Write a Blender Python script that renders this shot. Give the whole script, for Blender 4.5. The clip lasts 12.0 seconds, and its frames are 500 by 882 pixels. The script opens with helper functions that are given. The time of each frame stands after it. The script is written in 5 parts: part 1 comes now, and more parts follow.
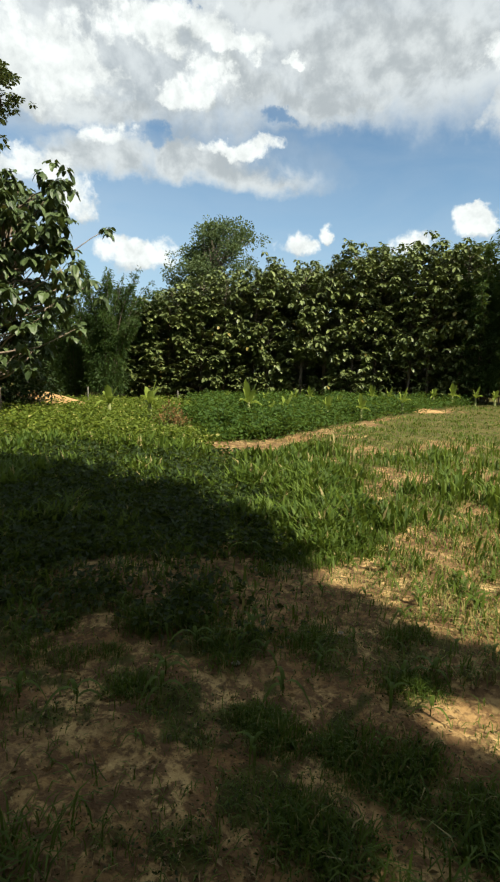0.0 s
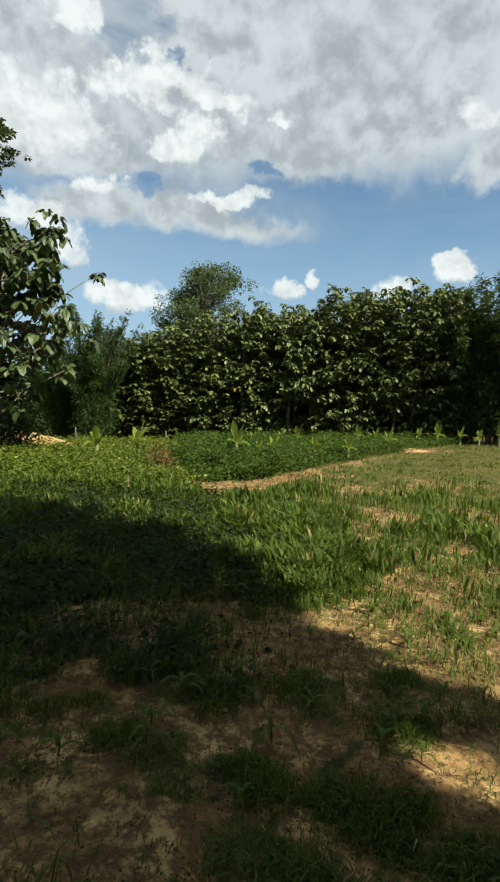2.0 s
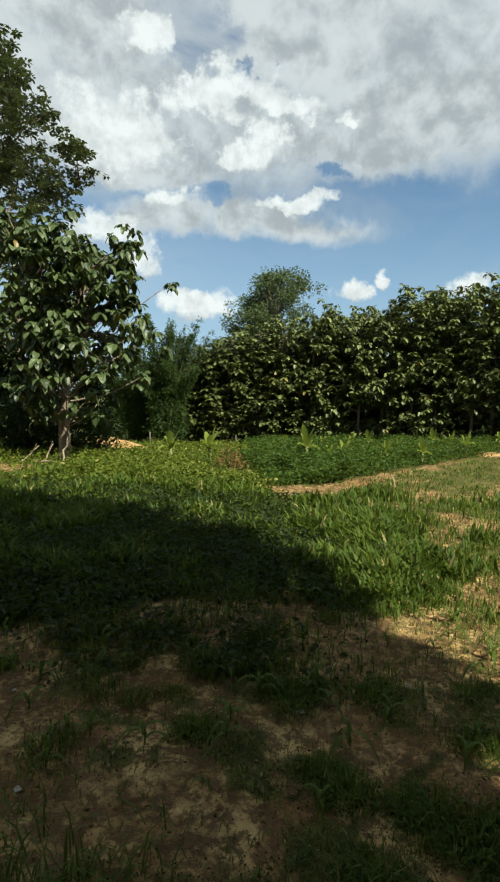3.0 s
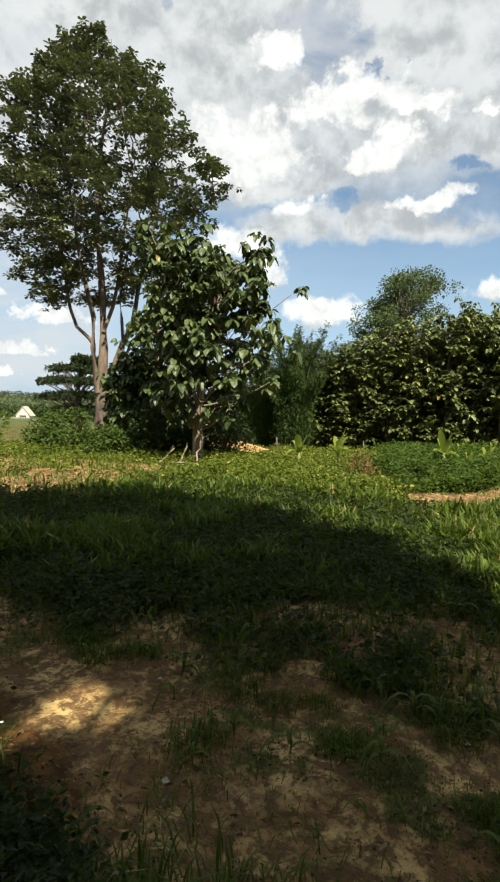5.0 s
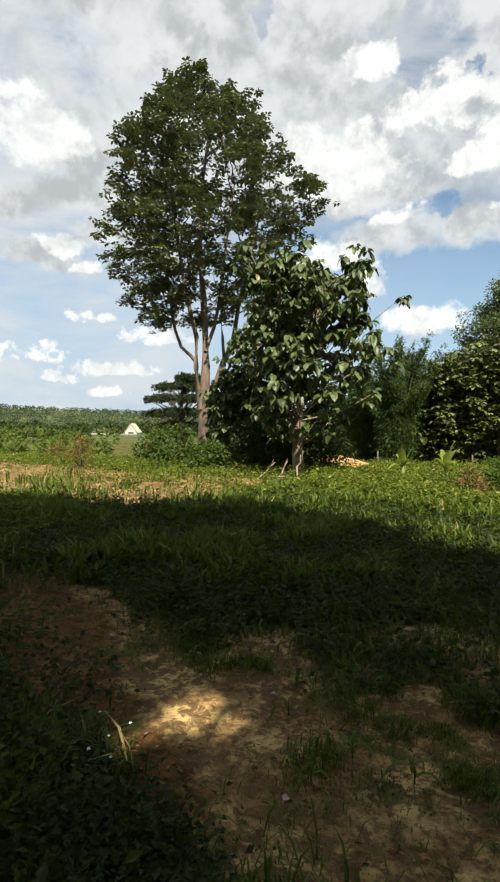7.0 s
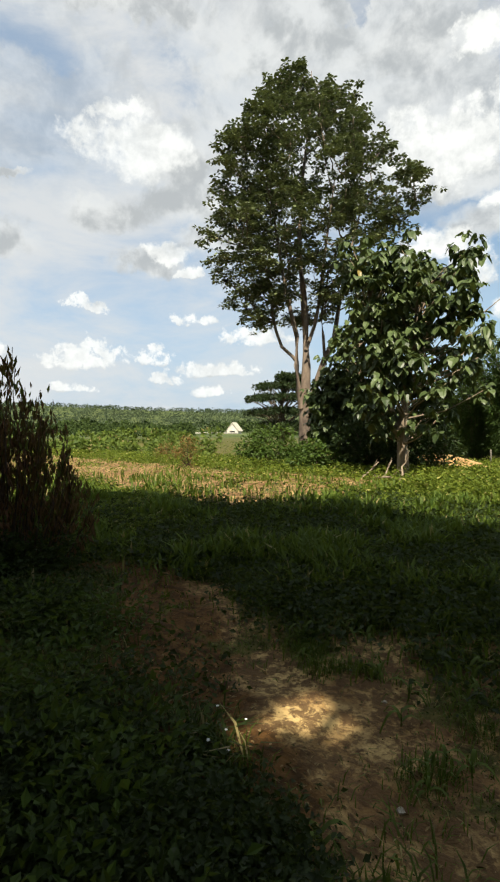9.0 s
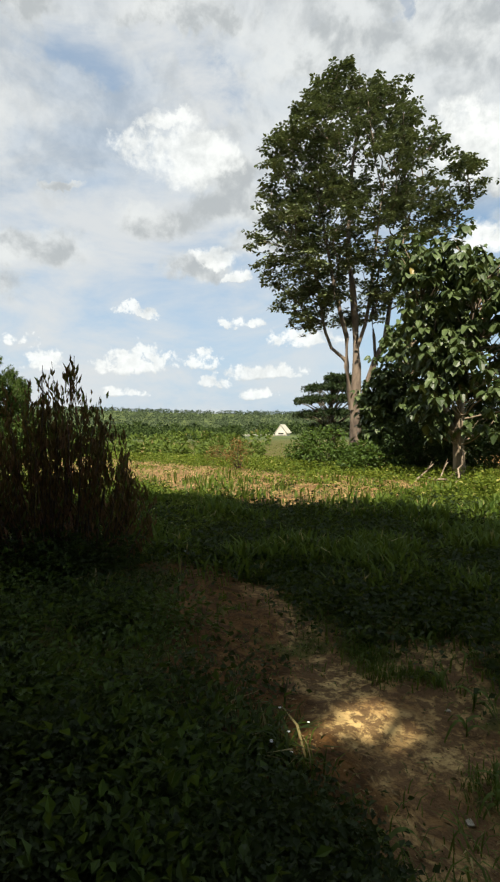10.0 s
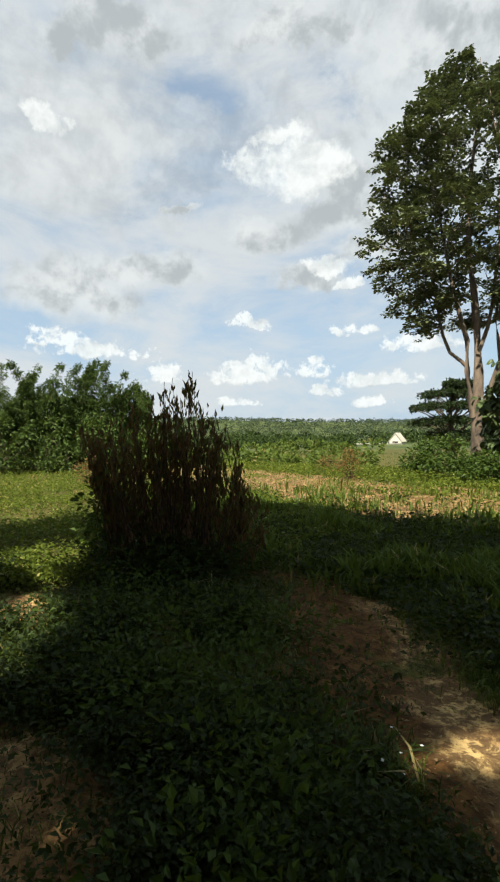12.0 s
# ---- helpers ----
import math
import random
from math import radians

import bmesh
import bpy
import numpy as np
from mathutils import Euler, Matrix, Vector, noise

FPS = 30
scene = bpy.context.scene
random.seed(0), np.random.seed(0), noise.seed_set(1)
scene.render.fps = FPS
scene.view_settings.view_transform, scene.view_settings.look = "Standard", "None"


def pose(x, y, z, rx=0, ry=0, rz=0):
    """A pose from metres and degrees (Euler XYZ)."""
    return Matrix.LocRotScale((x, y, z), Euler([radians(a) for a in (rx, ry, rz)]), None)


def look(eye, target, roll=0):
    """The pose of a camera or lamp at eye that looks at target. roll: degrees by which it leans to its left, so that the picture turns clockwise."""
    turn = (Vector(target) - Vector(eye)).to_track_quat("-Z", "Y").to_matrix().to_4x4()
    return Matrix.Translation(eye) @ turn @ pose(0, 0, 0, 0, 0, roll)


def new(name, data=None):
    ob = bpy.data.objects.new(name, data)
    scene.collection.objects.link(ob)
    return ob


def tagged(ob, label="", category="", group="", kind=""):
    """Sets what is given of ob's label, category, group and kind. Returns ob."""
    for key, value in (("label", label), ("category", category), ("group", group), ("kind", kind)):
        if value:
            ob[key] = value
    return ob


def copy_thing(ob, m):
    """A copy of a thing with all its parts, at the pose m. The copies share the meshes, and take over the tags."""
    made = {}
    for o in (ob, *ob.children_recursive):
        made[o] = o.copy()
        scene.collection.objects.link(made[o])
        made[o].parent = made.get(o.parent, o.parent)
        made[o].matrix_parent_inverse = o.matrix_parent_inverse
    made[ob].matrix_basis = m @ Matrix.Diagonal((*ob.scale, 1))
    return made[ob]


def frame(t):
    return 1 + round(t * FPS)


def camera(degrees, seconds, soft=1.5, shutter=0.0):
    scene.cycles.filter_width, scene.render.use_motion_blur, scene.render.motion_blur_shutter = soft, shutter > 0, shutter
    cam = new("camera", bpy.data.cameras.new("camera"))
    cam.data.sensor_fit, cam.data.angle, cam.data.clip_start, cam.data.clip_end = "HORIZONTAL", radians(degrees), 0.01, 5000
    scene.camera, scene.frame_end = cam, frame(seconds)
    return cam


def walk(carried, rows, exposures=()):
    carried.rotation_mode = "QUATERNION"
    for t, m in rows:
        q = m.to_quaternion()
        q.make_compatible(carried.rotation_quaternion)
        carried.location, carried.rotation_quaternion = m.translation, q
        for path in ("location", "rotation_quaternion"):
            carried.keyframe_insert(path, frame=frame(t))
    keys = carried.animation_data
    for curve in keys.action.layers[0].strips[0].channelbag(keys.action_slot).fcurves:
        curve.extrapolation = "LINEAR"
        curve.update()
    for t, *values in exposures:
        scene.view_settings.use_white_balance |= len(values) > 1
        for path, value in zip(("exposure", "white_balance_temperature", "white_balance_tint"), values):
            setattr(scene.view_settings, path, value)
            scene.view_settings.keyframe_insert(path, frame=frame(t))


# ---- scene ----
cam = camera(51.6, 12.0, 2.2)
PATH = [
    (0, (-0.013, 0.044, 1.451), (-0.007, 2.023, 1.161), 2.4),
    (0.5, (-0.008, 0.062, 1.443), (0.014, 2.041, 1.149), 2.3),
    (1, (-0.003, 0.036, 1.457), (0.035, 2.025, 1.252), 2.2),
    (1.5, (-0.001, 0.03, 1.455), (0.07, 2.023, 1.301), 1.8),
    (2, (-0.008, 0.005, 1.467), (0.038, 2.0, 1.331), 2.3),
    (2.5, (-0.026, -0.015, 1.47), (-0.103, 1.978, 1.323), 2.1),
    (3, (-0.048, -0.034, 1.468), (-0.266, 1.95, 1.338), 1.7),
    (5, (-0.199, 0.092, 1.377), (-0.88, 1.969, 1.262), 1.6),
    (5.5, (-0.22, 0.086, 1.376), (-0.999, 1.924, 1.26), 1.7),
    (6, (-0.237, 0.081, 1.366), (-1.097, 1.884, 1.281), 1.7),
    (6.5, (-0.249, 0.07, 1.378), (-1.202, 1.826, 1.29), 1.1),
    (7, (-0.267, 0.057, 1.374), (-1.287, 1.775, 1.307), 0.7),
    (9, (-0.286, 0.003, 1.413), (-1.616, 1.495, 1.336), -0.0),
    (9.5, (-0.293, -0.025, 1.425), (-1.682, 1.412, 1.348), -0.3),
    (10, (-0.303, -0.05, 1.425), (-1.767, 1.311, 1.357), -0.6),
    (10.5, (-0.308, -0.052, 1.43), (-1.853, 1.215, 1.341), -0.3),
    (11, (-0.297, -0.059, 1.439), (-1.884, 1.157, 1.399), 0.0),
    (11.5, (-0.277, -0.074, 1.446), (-1.929, 1.054, 1.413), -0.6),
    (12, (-0.251, -0.083, 1.454), (-1.972, 0.936, 1.425), -0.9),
]
walk(cam, [(t, look(eye, target, roll)) for t, eye, target, roll in PATH],
     [(0, 0.85, 6600, 6), (1.2, 0.83, 6600, 6), (2.0, 0.66, 6450, 4), (3.0, 0.66, 6450, 3), (5.0, 0.90, 6800, 9), (9.0, 0.87, 6800, 9), (12, 0.83, 6650, 7)])

# ---- light ----
SUN_AZ, SUN_EL = 132.0, 50.0          # degrees clockwise from +y, and above the horizon
sun_dir = Vector((math.sin(radians(SUN_AZ)) * math.cos(radians(SUN_EL)), math.cos(radians(SUN_AZ)) * math.cos(radians(SUN_EL)), math.sin(radians(SUN_EL))))
sun = new("sun", bpy.data.lights.new("sun", "SUN"))
sun.data.energy, sun.data.angle, sun.data.color = 5.0, radians(0.6), (1.0, 0.93, 0.80)
sun.matrix_world = look(sun_dir * 50, (0, 0, 0))


def wire(tree):
    """Short forms for building node trees."""
    def node(kind, **sets):
        n = tree.nodes.new(kind)
        for key, value in sets.items():
            setattr(n, key, value)
        return n

    def put(socket, value):
        if isinstance(value, bpy.types.NodeSocket):
            tree.links.new(value, socket)
        elif value is not None:
            socket.default_value = value

    def m(op, a, b=None, c=None, clamp=False):
        n = node("ShaderNodeMath", operation=op, use_clamp=clamp)
        for i, v in enumerate((a, b, c)):
            put(n.inputs[i], v)
        return n.outputs[0]

    def mix(f, a, b, blend="MIX"):
        n = node("ShaderNodeMix", data_type="RGBA", blend_type=blend)
        put(n.inputs[0], f), put(n.inputs[6], a), put(n.inputs[7], b)
        return n.outputs[2]

    def noise_tex(vector, scale, detail=3.0, rough=0.55, distort=0.0):
        n = node("ShaderNodeTexNoise")
        put(n.inputs["Vector"], vector)
        n.inputs["Scale"].default_value, n.inputs["Detail"].default_value = scale, detail
        n.inputs["Roughness"].default_value, n.inputs["Distortion"].default_value = rough, distort
        return n.outputs["Fac"]

    def ramp(f, a, b):
        n = node("ShaderNodeMapRange", interpolation_type="SMOOTHSTEP")
        put(n.inputs[0], f), put(n.inputs[1], a), put(n.inputs[2], b)
        return n.outputs[0]

    return node, put, m, mix, noise_tex, ramp


# ---- sky: clear blue with cumulus, thicker and greyer overhead ----
world = bpy.data.worlds.new("sky")
scene.world = world
world.use_nodes = True
wt = world.node_tree
wt.nodes.clear()
node, put, m, mix, noise_tex, ramp = wire(wt)
nishita = node("ShaderNodeTexSky", sky_type="NISHITA", sun_disc=False, sun_elevation=radians(SUN_EL), sun_rotation=radians(SUN_AZ))
nishita.dust_density, nishita.ozone_density = 1.5, 1.5
way = node("ShaderNodeTexCoord").outputs["Generated"]
sep = node("ShaderNodeSeparateXYZ")
put(sep.inputs[0], way)
X, Y, Z = sep.outputs
az = m("MULTIPLY", m("ARCTAN2", m("MULTIPLY", X, -1.0), Y), 57.2958)
el = m("MULTIPLY", m("ARCSINE", Z), 57.2958)
puff = noise_tex(way, 17.0, 8.0, 0.60, 0.2)
fine = noise_tex(way, 46.0, 6.0, 0.62, 0.2)
lumps = noise_tex(way, 6.5, 4.0, 0.5, 0.3)
lit_way = node("ShaderNodeVectorMath", operation="ADD")
put(lit_way.inputs[0], way)
lit_way.inputs[1].default_value = tuple(sun_dir * 0.016 + Vector((0, 0, 0.010)))
puff_lit = noise_tex(lit_way.outputs[0], 17.0, 8.0, 0.60, 0.2)
relief = m("SUBTRACT", puff_lit, puff)
wide = node("ShaderNodeMapping")
put(wide.inputs[0], way)
wide.inputs["Scale"].default_value = (1.0, 1.0, 2.6)
streak = noise_tex(wide.outputs[0], 3.6, 7.0, 0.6, 0.5)
bend = node("ShaderNodeTexNoise")
put(bend.inputs["Vector"], way)
bend.inputs["Scale"].default_value, bend.inputs["Detail"].default_value, bend.inputs["Roughness"].default_value = 9.0, 6.0, 0.62
split = node("ShaderNodeSeparateXYZ")
put(split.inputs[0], bend.outputs["Color"])
reach = m("ADD", 0.20, m("MULTIPLY", m("MAXIMUM", el, 0.0), 0.034))
az_w = m("ADD", az, m("MULTIPLY", m("MULTIPLY", m("SUBTRACT", split.outputs[0], 0.5), 11.0), reach))
el_w = m("ADD", el, m("MULTIPLY", m("MULTIPLY", m("SUBTRACT", split.outputs[1], 0.5), 7.0), reach))
# grey cloud sheets, large white cumulus and small ones low over the hills: azimuth, elevation, half width, half height
SHEETS = [
    (2.4, 19.3, 10.5, 2.5), (15.5, 19.4, 5.9, 2.6), (-12.3, 28.2, 13.8, 4.4), (-23.5, 23.0, 3.8, 3.5), (2.2, 26.2, 7.9, 2.3), (1.9, 32.1, 12.1, 1.6), (-7.6, 25.0, 9.0, 1.3), (25.2, 34.5, 10.3, 3.2),
    (42.0, 34.0, 7.4, 3.0), (7.5, 19.2, 5.0, 2.2), (18.4, 23.3, 8.8, 1.9), (5.3, 32.6, 3.1, 1.6), (52.8, 16.1, 3.6, 1.5), (47.5, 22.3, 6.0, 2.9), (71.0, 17.2, 7.5, 1.9), (57.3, 20.9, 4.6, 2.1),
    (66.1, 23.2, 3.0, 0.5), (77.5, 14.6, 7.0, 3.2), (73.9, 36.7, 9.9, 2.2), (53.0, 37.4, 7.3, 1.7), (36.5, 35.6, 7.7, 2.7), (48.3, 25.1, 3.6, 2.5), (44.7, 18.6, 5.4, 1.6),
]
HEAPS = [
    (21.5, 25.9, 7.5, 4.2), (9.9, 29.6, 5.7, 2.2), (4.6, 28.5, 4.5, 1.3), (-4.0, 28.4, 1.7, 0.6), (15.5, 21.3, 2.8, 1.1), (22.2, 17.4, 4.2, 2.1), (18.4, 15.0, 3.0, 2.6), (12.6, 10.4, 3.8, 2.0),
    (-3.8, 12.6, 2.4, 1.6), (-7.4, 13.4, 1.0, 1.2), (-15.6, 12.7, 2.2, 1.4), (-21.9, 14.2, 2.8, 1.7), (1.9, 21.0, 4.1, 1.1), (6.5, 25.5, 3.9, 2.0), (17.6, 33.4, 2.9, 1.8), (53.4, 26.7, 6.4, 3.3),
    (56.2, 29.5, 3.1, 1.2), (51.4, 17.1, 3.0, 1.1), (80.4, 29.5, 2.3, 1.8), (-24.0, 27.0, 4.0, 1.6),
]
GAPS = [(13.0, 34.5, 4.8, 2.9), (10.9, 21.4, 1.5, 1.2), (51.0, 32.6, 4.0, 2.0), (29.7, 37.6, 1.5, 1.0), (55.0, 35.3, 4.5, 1.1), (64.0, 34.0, 4.0, 2.5), (7.5, 31.3, 1.6, 0.7), (-9.0, 20.6, 10.0, 2.6), (-2.0, 23.4, 1.6, 0.7), (-20.0, 19.5, 4.0, 2.5)]
LOW_HEAPS = [
    (40.9, 9.0, 4.0, 1.8), (45.5, 5.2, 4.3, 1.1), (51.9, 6.4, 2.4, 1.5), (50.6, 4.2, 1.8, 0.8), (46.3, 3.1, 2.0, 0.7), (48.4, 15.3, 1.5, 0.9), (47.3, 10.8, 2.0, 0.9), (59.3, 6.4, 4.8, 2.1),
    (59.8, 11.7, 2.0, 0.8), (79.5, 9.9, 2.8, 1.3), (61.0, 3.3, 2.3, 0.8), (68.7, 6.4, 2.0, 1.6), (75.5, 8.8, 5.3, 1.2),
]


def pile(rows, up, flat):
    """How deep inside the nearest cloud of a list a direction lies; up: looked at that many degrees higher."""
    total = None
    for a, e, w, h in rows:
        u = m("MULTIPLY", m("SUBTRACT", az_w, float(a)), 1.0 / w)
        v = m("MULTIPLY", m("SUBTRACT", el_w, float(e) - up), 1.0 / h)
        v = m("MAXIMUM", v, m("MULTIPLY", v, -flat))
        g = m("SUBTRACT", 1.0, m("ADD", m("MULTIPLY", u, u), m("MULTIPLY", v, v)))
        total = g if total is None else m("SMOOTH_MAX", total, g, 0.2)
    return m("MAXIMUM", total, -3.0)


def off(tex, k):
    return m("MULTIPLY", m("SUBTRACT", tex, 0.5), k)


rough_edge = m("ADD", m("ADD", off(puff, 2.6), off(lumps, 1.2)), off(fine, 1.8))
soft_edge = m("ADD", off(puff, 1.7), off(lumps, 1.4))
heaps = m("SMOOTH_MAX", pile(HEAPS, 0.0, 1.4), pile(LOW_HEAPS, 0.0, 2.2), 0.2)
rough_low = m("ADD", off(puff, 2.4), off(fine, 5.5))
heap_d = m("SMOOTH_MAX", m("ADD", pile(HEAPS, 0.0, 1.4), rough_edge), m("ADD", pile(LOW_HEAPS, 0.0, 2.2), rough_low), 0.2)
heap_a = ramp(heap_d, -0.25, m("ADD", 0.20, m("MULTIPLY", split.outputs[2], 1.1)))
sheet_d = m("ADD", pile(SHEETS, 0.0, 1.25), soft_edge)
sheet_a = ramp(sheet_d, -0.60, 0.75)
# thin cloud closes the upper sky but for a few blue gaps
gaps = ramp(m("ADD", pile(GAPS, 0.0, 1.0), soft_edge), -0.5, 0.7)
shut = ramp(m("ADD", el_w, m("ADD", off(lumps, 7.0), off(puff, 6.0))), 19.0, 25.5)
shut = m("MULTIPLY", m("MULTIPLY", shut, m("SUBTRACT", 1.0, gaps)), m("SUBTRACT", 0.92, m("MULTIPLY", ramp(az, 30.0, 60.0), 0.45)))
shut = m("MULTIPLY", shut, ramp(el, 58.0, 42.0))
sheet_a = m("MAXIMUM", m("MULTIPLY", sheet_a, m("SUBTRACT", 1.0, m("MULTIPLY", gaps, 0.8))), shut)
lower = m("SMOOTH_MAX", pile(HEAPS, 1.2, 1.4), pile(LOW_HEAPS, 0.45, 2.2), 0.2)
under = ramp(m("SUBTRACT", lower, heaps), 0.1, 1.0)
hazy = ramp(az, 8.0, 55.0)
veil_a = m("MULTIPLY", ramp(streak, 0.30, 0.66), m("ADD", m("MULTIPLY", ramp(el, 23.0, 31.0), 0.55), m("ADD", 0.10, m("MULTIPLY", hazy, 0.80)), clamp=True))
blue = node("ShaderNodeVectorMath", operation="SCALE")
put(blue.inputs[0], nishita.outputs[0])
blue.inputs[3].default_value = 0.15
tinted = mix(1.0, blue.outputs[0], (0.86, 1.06, 1.10, 1), "MULTIPLY")
clear = mix(m("MULTIPLY", ramp(el, 26.0, -2.0), 0.80), tinted, (0.55, 0.76, 1.0, 1))
clear = mix(m("MULTIPLY", hazy, 0.55), clear, (0.55, 0.69, 0.88, 1))
col = mix(veil_a, clear, (0.82, 0.86, 0.90, 1))
sheet_t = m("ADD", m("ADD", m("ADD", lumps, m("MULTIPLY", ramp(sheet_d, 0.2, 1.3), 0.16)), off(puff, 0.7)), m("MULTIPLY", relief, -0.8))
sheet_c = mix(ramp(sheet_t, 0.24, 0.86), (0.91, 0.955, 0.985, 1), (0.545, 0.59, 0.63, 1))
col = mix(m("MULTIPLY", sheet_a, 0.94), col, sheet_c)
heap_t = m("ADD", m("MULTIPLY", under, 0.62), m("ADD", m("ADD", 0.16, off(fine, -0.9)), m("MULTIPLY", relief, -1.7)), clamp=True)
heap_c = mix(heap_t, (1.17, 1.21, 1.22, 1), (0.61, 0.66, 0.69, 1))
col = mix(m("MULTIPLY", heap_a, m("SUBTRACT", 1.0, m("MULTIPLY", hazy, 0.20))), col, heap_c)
back = node("ShaderNodeBackground")
put(back.inputs[0], col)
back.inputs[1].default_value = 0.50
put(node("ShaderNodeOutputWorld").inputs[0], back.outputs[0])


# ---- materials ----
def material(name):
    mat = bpy.data.materials.new(name)
    mat.use_nodes = True
    t = mat.node_tree
    t.nodes.clear()
    tools = wire(t)
    shader = tools[0]("ShaderNodeBsdfPrincipled")
    out = tools[0]("ShaderNodeOutputMaterial")
    t.links.new(shader.outputs[0], out.inputs[0])
    return mat, shader, out, tools


def leaf_material(name, dark, light, rough=0.5, through_light=0.3, yellow=None, share=0.0, gloss=0.2):
    """Leaves: each one its own tone between dark and light, a share of them yellowed, some light passing through."""
    mat, shader, out, (node, put, m, mix, noise_tex, ramp) = material(name)
    rnd = node("ShaderNodeNewGeometry").outputs["Random Per Island"]
    pos = node("ShaderNodeTexCoord").outputs["Object"]
    tone = m("ADD", m("MULTIPLY", rnd, 0.65), m("MULTIPLY", noise_tex(pos, 1.3, 3.0), 0.45), clamp=True)
    col = mix(tone, (*dark, 1), (*light, 1))
    if yellow:
        pick = m("GREATER_THAN", m("FRACT", m("MULTIPLY", rnd, 17.31)), 1.0 - share)
        col = mix(pick, col, (*yellow, 1))
    put(shader.inputs["Base Color"], col)
    shader.inputs["Roughness"].default_value = rough
    shader.inputs["Specular IOR Level"].default_value = gloss
    trans = node("ShaderNodeBsdfTranslucent")
    put(trans.inputs[0], mix(0.35, col, (0.35, 0.42, 0.05, 1)))
    blend = node("ShaderNodeMixShader")
    blend.inputs[0].default_value = through_light
    t = mat.node_tree
    t.links.new(shader.outputs[0], blend.inputs[1])
    t.links.new(trans.outputs[0], blend.inputs[2])
    t.links.new(blend.outputs[0], out.inputs[0])
    return mat


def bark_material(name, dark, light, scale=6.0):
    mat, shader, out, (node, put, m, mix, noise_tex, ramp) = material(name)
    pos = node("ShaderNodeTexCoord").outputs["Object"]
    stretch = node("ShaderNodeMapping")
    put(stretch.inputs[0], pos)
    stretch.inputs["Scale"].default_value = (1, 1, 0.3)
    grain = noise_tex(stretch.outputs[0], scale, 6.0, 0.65, 0.4)
    patches = noise_tex(pos, scale * 0.25, 3.0)
    tone = ramp(m("ADD", m("MULTIPLY", grain, 0.7), m("MULTIPLY", patches, 0.4)), 0.35, 0.75)
    put(shader.inputs["Base Color"], mix(tone, (*dark, 1), (*light, 1)))
    shader.inputs["Roughness"].default_value = 0.9
    bump = node("ShaderNodeBump")
    bump.inputs["Strength"].default_value, bump.inputs["Distance"].default_value = 0.6, 0.03
    put(bump.inputs["Height"], grain)
    put(shader.inputs["Normal"], bump.outputs[0])
    return mat


def plain_material(name, a, b, scale=4.0, rough=0.8):
    mat, shader, out, (node, put, m, mix, noise_tex, ramp) = material(name)
    pos = node("ShaderNodeTexCoord").outputs["Object"]
    tone = ramp(m("ADD", m("MULTIPLY", noise_tex(pos, scale, 5.0), 0.6), m("MULTIPLY", noise_tex(pos, scale * 7, 3.0), 0.4)), 0.35, 0.65)
    put(shader.inputs["Base Color"], mix(tone, (*a, 1), (*b, 1)))
    shader.inputs["Roughness"].default_value = rough
    return mat


